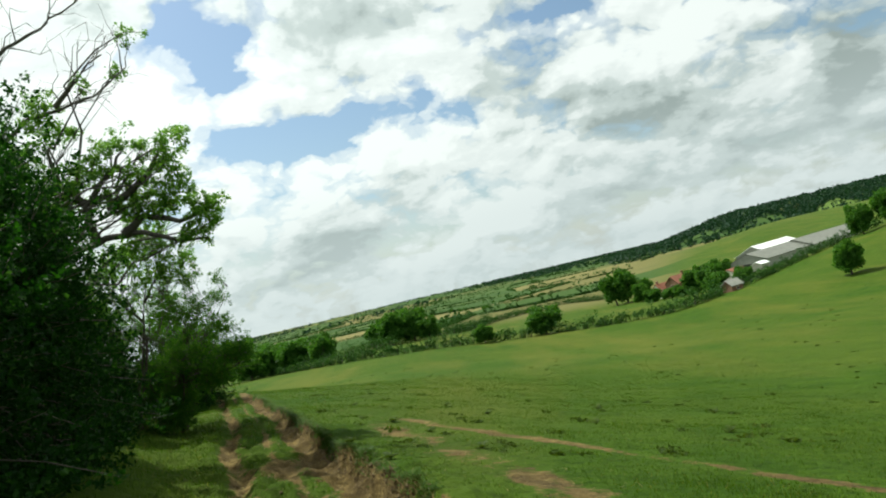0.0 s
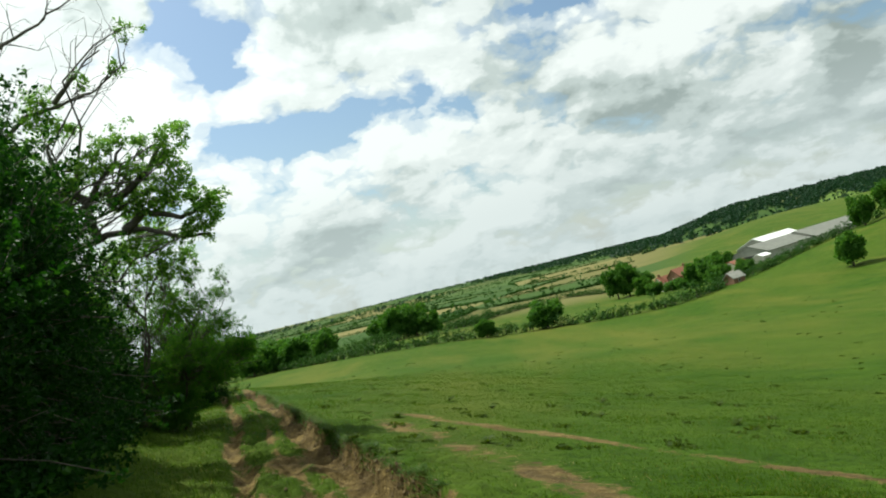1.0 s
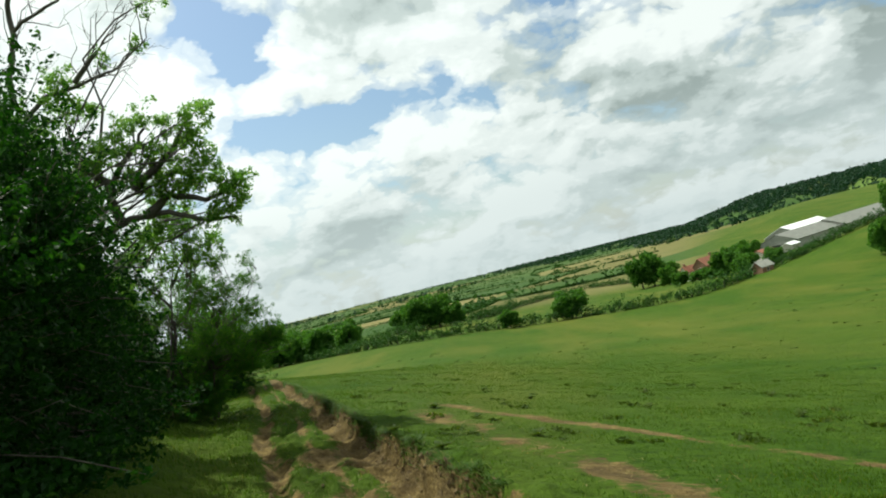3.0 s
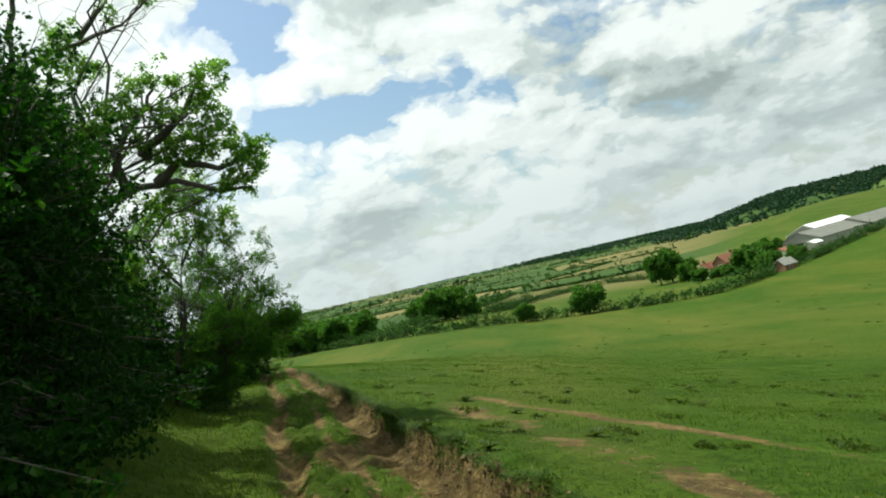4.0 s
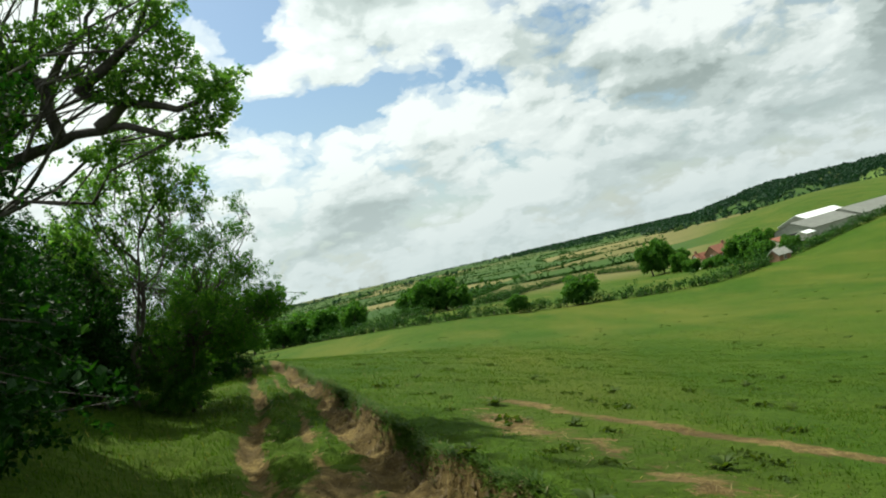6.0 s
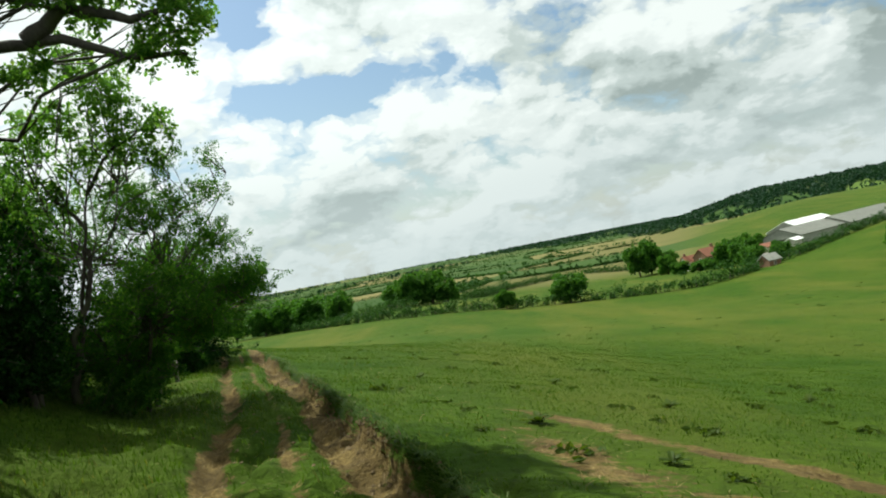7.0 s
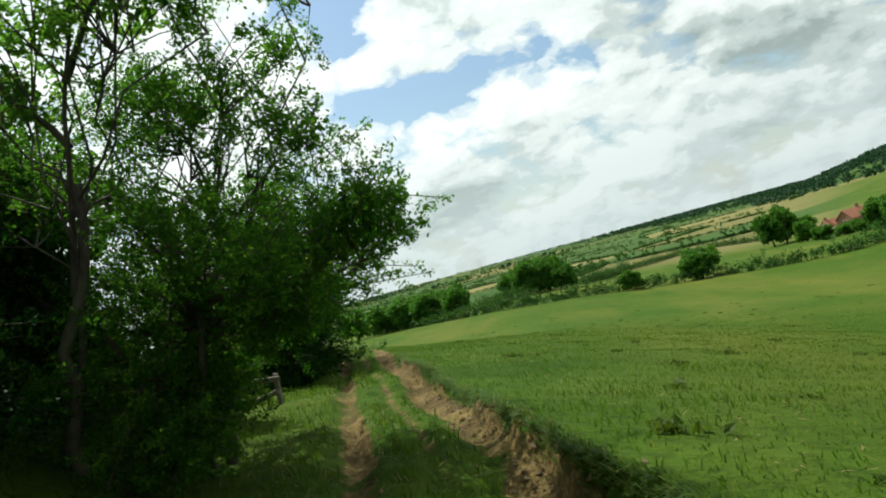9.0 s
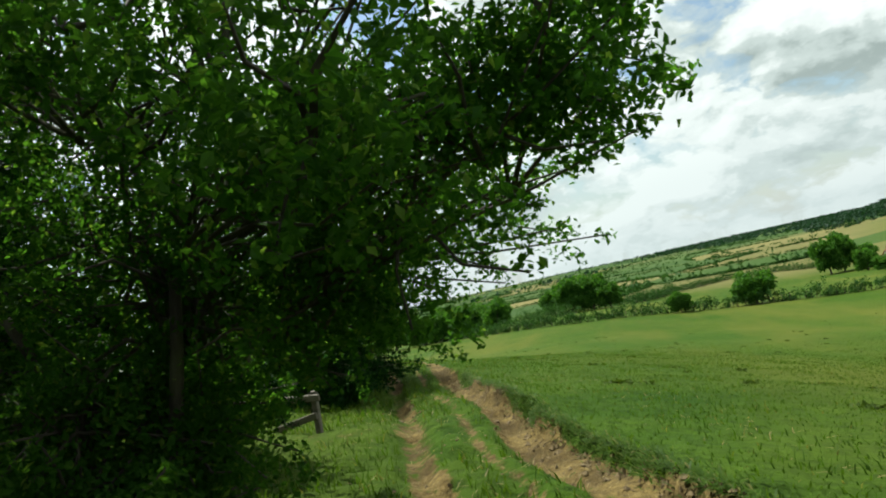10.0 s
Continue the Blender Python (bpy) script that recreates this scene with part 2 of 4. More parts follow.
def surface(name, a, b, scale, rough, stretch=(1, 1, 1), relief=0.2, depth=0.02, metal=0.0):
    """A plain surface of two tones, with grain of a real size."""
    m, nt, bsdf = material(name)
    pos = stretched(nt, position(nt), *stretch)
    n = noise_tex(nt, pos, scale, 5.0, 0.65)
    n2 = noise_tex(nt, pos, scale * 9.0, 4.0, 0.6)
    f = math_node(nt, "ADD", math_node(nt, "MULTIPLY", n, 0.7), math_node(nt, "MULTIPLY", n2, 0.3))
    nt.links.new(mix(nt, ramp(nt, f, [(0.34, 0.0), (0.66, 1.0)]), a, b), bsdf.inputs["Base Color"])
    bsdf.inputs["Roughness"].default_value, bsdf.inputs["Metallic"].default_value = rough, metal
    bump(nt, bsdf, f, relief, depth)
    return m


M_GROUND = ground_material()
M_LEAF_NEAR = leaf_material("hawthorn_leaf", (0.029, 0.090, 0.011), (0.078, 0.185, 0.024), (0.150, 0.250, 0.045), 0.66)
# Bush leaves are set near black: the hedge's deep shade is in this colour.
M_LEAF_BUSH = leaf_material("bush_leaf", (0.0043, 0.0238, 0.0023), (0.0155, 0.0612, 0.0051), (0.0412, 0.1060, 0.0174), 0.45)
M_LEAF_ASH = leaf_material("ash_leaf", (0.0612, 0.1545, 0.0248), (0.1591, 0.3166, 0.0558), (0.2221, 0.3399, 0.0772), 0.55)
M_LEAF_FAR = leaf_material("far_leaf", (0.0325, 0.1053, 0.0129), (0.0861, 0.1914, 0.0295), None, 0.45)
M_LEAF_WOOD = leaf_material("wood_leaf", (0.0099, 0.0356, 0.0185), (0.0238, 0.0594, 0.0264), None, 0.25)
M_LEAF_HEDGE = leaf_material("hedgerow_leaf", (0.0209, 0.0632, 0.0148), (0.0495, 0.1111, 0.0241), None, 0.3, 0.05)
M_BLADE = leaf_material("grass_blade", (0.0330, 0.0755, 0.0051), (0.0719, 0.1239, 0.0096), (0.1405, 0.1367, 0.0426), 0.45, 0.12)
M_WEED = leaf_material("weed_leaf", (0.0330, 0.0614, 0.0073), (0.0673, 0.1003, 0.0125), None, 0.4)
M_BARK = bark_material("bark", (0.026, 0.021, 0.016), (0.080, 0.068, 0.053))
M_BARK_GREY = bark_material("grey_bark", (0.034, 0.030, 0.025), (0.095, 0.086, 0.072))
M_OLD_WOOD = surface("weathered_wood", (0.060, 0.050, 0.037), (0.150, 0.130, 0.100), 3.0, 0.85, (1, 1, 6), 0.5, 0.01)
M_SHEET = surface("fibre_cement_sheet", (0.13, 0.135, 0.115), (0.20, 0.205, 0.175), 0.5, 0.8)
M_SHEET_WHITE = surface("pale_sheet", (0.74, 0.76, 0.74), (0.88, 0.89, 0.86), 0.4, 0.6)
M_CLAD = surface("grey_cladding", (0.24, 0.245, 0.21), (0.34, 0.345, 0.30), 0.7, 0.8)
M_BRICK = surface("red_brick", (0.15, 0.080, 0.045), (0.24, 0.14, 0.085), 1.2, 0.9)
M_TILE_RED = surface("red_roof_tile", (0.1700, 0.0600, 0.0312), (0.2635, 0.1050, 0.0553), 1.0, 0.85)
M_TILE_GREY = surface("grey_roof_tile", (0.20, 0.20, 0.17), (0.30, 0.30, 0.26), 1.0, 0.8)
M_RENDER = surface("pale_render", (0.50, 0.46, 0.38), (0.66, 0.62, 0.54), 0.8, 0.9)
# Near-black colour painted in for the unlit space behind doorways and panes.
M_DARK = surface("unlit_inside", (0.012, 0.012, 0.012), (0.030, 0.030, 0.028), 1.0, 0.7)
M_STONE = surface("pale_stone", (0.38, 0.35, 0.30), (0.55, 0.52, 0.46), 2.0, 0.9)
M_CLOD = surface("dry_earth", (0.0673, 0.0436, 0.0179), (0.1865, 0.1349, 0.0616), 9.0, 0.95, (1, 1, 1), 0.5, 0.01)
M_STRAW = leaf_material("straw", (0.1400, 0.1050, 0.0420), (0.2800, 0.2240, 0.1050), None, 0.3)


# ---- terrain: one hillside that falls to the right and ahead, a vale beyond, a wooded ridge to the right ----
def smooth(a, b, t):
    t = np.clip((t - a) / (b - a), 0, 1)
    return t * t * (3 - 2 * t)


def wave(x, y, scale, seed):
    """Cheap smooth value noise in -1..1, for arrays."""
    x, y = np.asarray(x, float) / scale + seed * 17.31, np.asarray(y, float) / scale - seed * 9.7
    i, j = np.floor(x), np.floor(y)
    fx, fy = x - i, y - j
    fx, fy = fx * fx * (3 - 2 * fx), fy * fy * (3 - 2 * fy)

    def corner(a, b):
        h = np.sin(a * 127.1 + b * 311.7 + seed * 74.7) * 43758.5453
        return 2 * (h - np.floor(h)) - 1
    return (corner(i, j) * (1 - fx) + corner(i + 1, j) * fx) * (1 - fy) + (corner(i, j + 1) * (1 - fx) + corner(i + 1, j + 1) * fx) * fy


def bank_u(x, y):
    """Distance to the right of the earth bank that runs along the track."""
    return (x + 1.4 + 0.384 * (y - 8.5)) * 0.9335


def broad(x, y):
    """The lie of the land without track and ruts."""
    p = np.interp(y, [-400, -60, 0, 30, 60, 100, 130, 185, 320, 500, 1000, 2000, 4800],
                  [48, 7.7, 0.57, -3.0, -6.6, -11.0, -13.4, -15.2, -21.0, -25.0, -31.0, -38.0, -47.0])
    fade = 1 - 0.75 * smooth(250, 900, y)
    tilt = -0.2276 * 17.0 * np.tanh(x / 17.0) * (1 - 0.42 * smooth(22, 90, y)) - 2.2 * np.tanh((x - 40) / 45.0) - 2.2 * 0.711
    p = p + tilt * fade
    p = p + 21.0 * np.exp(-((x - 195) ** 2 + (y - 175) ** 2) / (2 * 62.0 ** 2))
    d, az = np.hypot(x, y) + 1e-6, np.degrees(np.arctan2(x, y))
    side = smooth(15.0, 24.0, az) * (1 - smooth(60.0, 85.0, az))
    p = p + 17.0 * np.exp(-((d - 820) / 300.0) ** 2) * smooth(15.0, 27.0, az) * (1 - smooth(60, 85, az))
    p = p + 47.0 * np.exp(-((d - 2150) / 520.0) ** 2) * side
    return p


def height(x, y):
    """The ground with the sunken track, its ruts and clods."""
    x, y = np.asarray(x, float), np.asarray(y, float)
    z = broad(x, y)
    near = smooth(60, 35, np.hypot(x + 4, y - 15))
    edge = 0.10 * wave(x, y, 1.3, 3) + 0.06 * wave(x, y, 0.42, 4) + 0.022 * wave(x, y, 0.17, 14)
    u = bank_u(x, y) + edge * smooth(30, 26, y)
    along = smooth(31.0, 26.0, y) * smooth(-40, -10, y)
    deep = 0.33 - 0.16 * smooth(13.0, 19.0, y) + 0.06 * wave(x, y, 1.3, 15)
    drop = deep * along * smooth(0.06, -0.08, u) * (1 - 0.5 * smooth(-2.2, -3.6, u))
    z = z - drop
    z = z - 0.15 * along * near * np.clip(-u, 0, 2.4) * (1 - smooth(-2.5, -4.6, u))
    uu = bank_u(x, y) + 0.10 * wave(x, y, 2.2, 9)
    inside = along * near
    swing = smooth(17.5, 13.0, y)
    for centre, wide, deep in ((-0.22 - 0.05 * swing, 0.15, 0.10), (-0.62 - 0.18 * swing, 0.09, 0.05), (-1.18 - 0.34 * swing, 0.16, 0.13)):
        z = z - deep * inside * np.exp(-((uu - centre) / wide) ** 2)
    rough = np.exp(-((uu + 1.0) / 1.5) ** 2) * inside
    z = z + rough * (1 - 0.65 * smooth(13, 17, y)) * (0.10 * wave(x, y, 0.26, 5) + 0.09 * wave(x, y, 0.7, 6) + 0.03 * wave(x, y, 0.13, 16))
    z = z + near * (0.05 * wave(x, y, 2.6, 7) + 0.025 * wave(x, y, 0.6, 8))
    return z


def earth_amount(x, y):
    """How bare the ground is: wheel tracks, the bank's face and trodden patches."""
    u = bank_u(x, y) + 0.05 * wave(x, y, 1.4, 31)
    along = smooth(42, 30, y)
    swing = smooth(17.5, 13.0, y)
    e = 0.80 * np.exp(-((u + 0.20 + 0.05 * swing) / 0.19) ** 4) + 0.80 * np.exp(-((u + 1.18 + 0.34 * swing) / 0.17) ** 4) + 0.66 * np.exp(-((u + 0.62 + 0.18 * swing) / 0.085) ** 2)
    e = e + 0.68 * np.exp(-((u + 0.05) / 0.12) ** 2)
    e = e + 0.56 * np.exp(-((u + 0.8) / 0.95) ** 4) * smooth(16, 11.5, y)
    e = e * along
    e = e + 0.72 * np.exp(-((u - 1.25) / 0.45) ** 2) * smooth(15.5, 12.5, y)
    lane = (x - 2.0) * 0.836 + (y - 9.2) * 0.549
    e = e + 0.70 * np.exp(-(lane / 0.26) ** 2) * smooth(17.5, 14.0, y)
    e = e + 0.62 * np.exp(-(((x + 8.6) / 1.0) ** 2 + ((y - 21.6) / 0.6) ** 2))
    return np.clip(e * (0.84 + 0.35 * wave(x, y, 1.7, 12) + 0.32 * wave(x, y, 0.55, 13) * smooth(19, 15, y)), 0, 1)


# ---- the vale's fields: cells round scattered centres ----
def field_seeds():
    rng = np.random.default_rng(44)
    out = []
    for i in range(-20, 16):
        for j in range(1, 22):
            grow = 1 + j / 12.0
            x, y = i * 190 * grow + rng.uniform(-70, 70) * grow, 320 + j * 120 * grow + rng.uniform(-40, 40) * grow
            out.append((x + 0.22 * y, y - 0.16 * x))
    return np.array(out), rng.integers(0, 8, len(out))


SEEDS, CROPS = field_seeds()
CROP_COLOURS = np.array([(0.0375, 0.0700, 0.0160), (0.0300, 0.0613, 0.0133), (0.1189, 0.1100, 0.0400), (0.0469, 0.0813, 0.0200), (0.0782, 0.0900, 0.0280), (0.0344, 0.0666, 0.0160), (0.1439, 0.1299, 0.0500), (0.0550, 0.0853, 0.0226)])


def nearest_fields(x, y):
    """For every place the nearest field and the next one."""
    x, y = np.ravel(x), np.ravel(y)
    first, second = np.zeros(len(x), int), np.zeros(len(x), int)
    for k in range(0, len(x), 4000):
        d = np.hypot(x[k:k + 4000, None] - SEEDS[None, :, 0], (y[k:k + 4000, None] - SEEDS[None, :, 1]) * 1.25)
        two = np.argpartition(d, 1, axis=1)[:, :2]
        dd = np.take_along_axis(d, two, 1)
        swap = dd[:, 0] > dd[:, 1]
        first[k:k + 4000] = np.where(swap, two[:, 1], two[:, 0])
        second[k:k + 4000] = np.where(swap, two[:, 0], two[:, 1])
    return first, second


# ---- mesh helpers ----
def mesh_object(name, verts, faces, mat, parent=None, label="", shade=True):
    """faces: one array of quads or triangles, or a list of such arrays."""
    groups = faces if isinstance(faces, list) else [faces]
    groups = [np.asarray(g, np.int32) for g in groups if len(g)]
    me = bpy.data.meshes.new(name)
    verts = np.asarray(verts, np.float32)
    me.vertices.add(len(verts))
    me.vertices.foreach_set("co", verts.ravel())
    loops = np.concatenate([g.ravel() for g in groups])
    sizes = np.concatenate([np.full(len(g), g.shape[1], np.int32) for g in groups])
    me.loops.add(len(loops))
    me.loops.foreach_set("vertex_index", loops)
    me.polygons.add(len(sizes))
    me.polygons.foreach_set("loop_start", np.concatenate([[0], np.cumsum(sizes)[:-1]]).astype(np.int32))
    me.polygons.foreach_set("loop_total", sizes)
    me.polygons.foreach_set("use_smooth", np.full(len(sizes), shade, bool))
    me.update(calc_edges=True)
    me.validate()
    me.materials.append(mat)
    ob = new(name, me)
    if parent is not None:
        ob.parent = parent
    if label:
        ob["label"] = label
    return ob


def thing(name, at, label, category, group="", kind=""):
    ob = new(name)
    ob.location = at
    ob.empty_display_size = 0.3
    return tagged(ob, label, category, group, kind)


def part(name, bm, mat, parent, label=""):
    me = bpy.data.meshes.new(name)
    bm.to_mesh(me)
    bm.free()
    me.materials.append(mat)
    ob = new(name, me)
    ob.parent = parent
    if label:
        ob["label"] = label
    return ob


class Pile:
    """Vertices and faces gathered for one mesh."""

    def __init__(self):
        self.v, self.q, self.t, self.n = [], [], [], 0

    def add(self, v, quads=(), tris=()):
        self.v.append(np.asarray(v, float))
        if len(quads):
            self.q.append(np.asarray(quads) + self.n)
        if len(tris):
            self.t.append(np.asarray(tris) + self.n)
        self.n += len(v)

    def make(self, name, mat, parent=None, label="", shade=True):
        faces = [np.concatenate(g) for g in (self.q, self.t) if g]
        return mesh_object(name, np.concatenate(self.v), faces, mat, parent, label, shade)


def tube(pile, points, radii, sides=6):
    """A tapering limb along points."""
    pts = np.asarray(points, float)
    n = len(pts)
    t = np.gradient(pts, axis=0)
    t /= np.linalg.norm(t, axis=1, keepdims=True) + 1e-9
    ref = np.where(np.abs(t[:, 2:3]) > 0.9, [[1.0, 0, 0]], [[0, 0, 1.0]])
    a = np.cross(t, ref)
    a /= np.linalg.norm(a, axis=1, keepdims=True) + 1e-9
    b = np.cross(t, a)
    ang = np.linspace(0, 2 * math.pi, sides, endpoint=False)
    ring = a[:, None] * np.cos(ang)[None, :, None] + b[:, None] * np.sin(ang)[None, :, None]
    v = (pts[:, None] + ring * np.asarray(radii)[:, None, None]).reshape(-1, 3)
    k, j = np.meshgrid(np.arange(n - 1), np.arange(sides), indexing="ij")
    i0, i1 = k * sides + j, k * sides + (j + 1) % sides
    quads = np.stack([i0, i1, i1 + sides, i0 + sides], -1).reshape(-1, 4)
    tip = [[(n - 1) * sides + j, (n - 1) * sides + (j + 1) % sides, (n - 1) * sides + (j + 2) % sides] for j in range(0, sides - 2, 2)]
    pile.add(v, quads, tip)


def bent(rng, a, b, n, wander):
    """A crooked line from a to b."""
    a, b = np.asarray(a, float), np.asarray(b, float)
    s = np.linspace(0, 1, n)[:, None]
    off = np.cumsum(rng.normal(0, 1, (n, 3)), axis=0)
    off -= off[0] + (off[-1] - off[0]) * s
    return a + (b - a) * s + off * wander * np.linalg.norm(b - a) / n


def leaves(pile, rng, centres, per, spread, size, up=0.35):
    """Small bent leaves strewn round each centre."""
    c = np.repeat(np.asarray(centres, float), per, axis=0)
    n = len(c)
    off = rng.normal(0, 1, (n, 3))
    off /= np.linalg.norm(off, axis=1, keepdims=True) + 1e-9
    c = c + off * (rng.random((n, 1)) ** 0.6) * spread
    nrm = rng.normal(0, 1, (n, 3)) + [0, 0, up * 2]
    nrm /= np.linalg.norm(nrm, axis=1, keepdims=True) + 1e-9
    a = np.cross(nrm, rng.normal(0, 1, (n, 3)))
    a /= np.linalg.norm(a, axis=1, keepdims=True) + 1e-9
    b = np.cross(nrm, a)
    s = size * (0.6 + 0.8 * rng.random((n, 1)))
    v = np.stack([c - a * s * 0.5, c + b * s * 0.30 + nrm * s * 0.07, c + a * s * 0.55 - nrm * s * 0.10, c - b * s * 0.30 + nrm * s * 0.07], 1).reshape(-1, 3)
    pile.add(v, np.arange(4 * n).reshape(-1, 4))


def in_lobe(rng, lobe, n):
    x, y, z, rx, ry, rz = lobe[:6]
    d = rng.normal(0, 1, (n, 3))
    d /= np.linalg.norm(d, axis=1, keepdims=True)
    r = 0.35 + 0.65 * rng.random((n, 1)) ** 0.55
    return np.array([x, y, z]) + d * r * [rx, ry, rz]


def tree(name, base, fork, lobes, seed, label, category="tree", trunk=0.2, leaf=0.05, per=8, spread=0.13, clumps=60, mat=None, bark=None,
         group="", bare=(), stems=1, reach=0.55, limbs=(), core=0.5):
    """A tree or bush: trunk, limbs to every lobe of the crown, twigs, and sprays of single leaves along the twigs. Places are in the world."""
    rng = np.random.default_rng(seed)
    base = np.asarray(base, float)
    root = thing(name, base, label, category, group)
    wood, crown = Pile(), Pile()
    fork = np.asarray(fork, float) - base
    for k in range(stems):
        side = rng.normal(0, 0.25 if stems > 1 else 0, 3) * [1, 1, 0]
        tube(wood, bent(rng, side + [0, 0, -0.15], fork + side * 1.4, 7, 0.25), np.linspace(1.15, 0.62, 7) * trunk * (1 if k == 0 else 0.7), 8)
    for line in limbs:
        line = np.asarray(line, float) - base
        smoothed = np.concatenate([bent(rng, p, q, 5, 0.18)[:-1] for p, q in zip(line[:-1], line[1:])] + [line[-1:]])
        tube(wood, smoothed, np.linspace(0.62, 0.14, len(smoothed)) * trunk, 7)
    for lobe in lobes:
        lobe = np.array(lobe, float)
        lobe[:3] -= base
        dens = lobe[6] if len(lobe) > 6 else 1.0
        limb = bent(rng, fork * rng.uniform(0.7, 1.0), lobe[:3], 7, 0.6)
        tube(wood, limb, np.linspace(0.24, 0.07, 7) * trunk, 6)
        n = max(4, int(clumps * dens * (lobe[3] * lobe[4] * lobe[5]) ** 0.62))
        tips = in_lobe(rng, lobe, n)
        tips = lobe[:3] + (tips - lobe[:3]) * (0.78 + 0.55 * rng.random((n, 1)) ** 2) + rng.normal(0, 0.07, (n, 3))
        tips = tips[tips[:, 2] > 0.05]
        inner = lobe[:3] + (tips - lobe[:3]) * (1 - reach) + rng.normal(0, 0.05, tips.shape)
        for k, (tip, start) in enumerate(zip(tips, inner)):
            if k % 3 == 0:
                tube(wood, bent(rng, limb[rng.integers(3, 7)], tip, 4, 0.25), np.linspace(0.012, 0.004, 4), 3)
        sag = rng.normal(0, 0.05, tips.shape)
        for s in (0.1, 0.35, 0.58, 0.78, 0.92, 1.0):
            leaves(crown, rng, inner + (tips - inner) * s + sag * (4 * s * (1 - s)), per, spread * (1.15 - 0.62 * s), leaf)
        # old inner leaves, which keep the light out of the middle
        r2 = (lobe[3] * lobe[4] * lobe[5]) ** (2 / 3)
        many = max(8, int(3600 * core * r2 * (1.1 if lobe[2] < 1.2 else 0.5)))
        deep = lobe[:3] + in_lobe(rng, (0, 0, 0, *lobe[3:6]), many) * rng.random((many, 1)) ** 0.33 * 0.70 + rng.normal(0, 0.06, (many, 3))
        leaves(crown, rng, deep[deep[:, 2] > 0.0], 1, 0.05, leaf * 1.15, 0.2)
    for pts in bare:
        pts = np.asarray(pts, float) - base
        for a, b, r in zip(pts[:-1], pts[1:], np.linspace(0.34, 0.12, len(pts) - 1)):
            line = bent(rng, a, b, 5, 0.2)
            tube(wood, line, np.linspace(r, r * 0.7, 5) * trunk, 6)
            for _ in range(4):
                start = line[rng.integers(1, 5)]
                tip = start + (b - a) / np.linalg.norm(b - a) * rng.uniform(0.3, 0.9) + rng.normal(0, 0.35, 3) + [0, 0, 0.2]
                twig = bent(rng, start, tip, 5, 0.35)
                tube(wood, twig, np.linspace(0.10, 0.025, 5) * trunk, 4)
                for _ in range(2):
                    tube(wood, bent(rng, twig[rng.integers(2, 5)], tip + rng.normal(0, 0.3, 3), 4, 0.3), np.linspace(0.04, 0.015, 4) * trunk, 3)
    wood.make("trunk", bark or M_BARK, root)
    crown.make("crown", mat or M_LEAF_NEAR, root, shade=False)
    return root


# ---- the ground: one sheet from the track to the horizon ----
def spread_axis(lo, hi, step, far, grow, grow_up):
    mid = list(np.arange(lo, hi, step))
    a, s, out = lo, step, []
    while a > -far:
        s *= grow
        a -= s
        out.append(a)
    b, s, up_ = mid[-1], step, []
    while b < far:
        s *= grow_up
        b += s
        up_.append(b)
    return np.array(out[::-1] + mid + up_)


def build_ground():
    xs = spread_axis(-11.0, 4.0, 0.055, 4900.0, 1.03, 1.032)
    ys = spread_axis(6.0, 28.0, 0.055, 4900.0, 1.08, 1.026)
    X, Y = np.meshgrid(xs, ys, indexing="ij")
    Z = height(X, Y)
    nx, ny = X.shape
    i, j = np.meshgrid(np.arange(nx - 1), np.arange(ny - 1), indexing="ij")
    a = i * ny + j
    quads = np.stack([a, a + ny, a + ny + 1, a + 1], -1).reshape(-1, 4)
    ob = mesh_object("ground", np.stack([X, Y, Z], -1).reshape(-1, 3), quads, M_GROUND)
    ob["kind"], ob["label"], ob["category"] = "structure", "rough green pasture with bare earth along a rutted track", "ground"
    e = earth_amount(X, Y)
    d, az = np.hypot(X, Y), np.degrees(np.arctan2(X, Y))
    vale = smooth(330, 420, d) * (1 - 0.9 * smooth(15, 21, az) * smooth(1250, 950, d))
    for name, val in (("earth", e), ("vale", vale)):
        at = ob.data.attributes.new(name, "FLOAT", "POINT")
        at.data.foreach_set("value", val.ravel().astype(np.float32))
    crop = np.tile(np.array([0.09, 0.14, 0.03, 1.0], np.float32), (X.size, 1))
    ahead = ((Y > 250) & (X > -0.9 * Y) & (X < 0.55 * Y)).ravel()
    first, _ = nearest_fields(X.ravel()[ahead], Y.ravel()[ahead])
    crop[ahead, :3] = CROP_COLOURS[CROPS[first]]
    at = ob.data.attributes.new("crop", "FLOAT_COLOR", "POINT")
    at.data.foreach_set("color", crop.ravel())
    return ob


build_ground()


def on(x, y):
    return (x, y, float(height(np.array(x), np.array(y))))


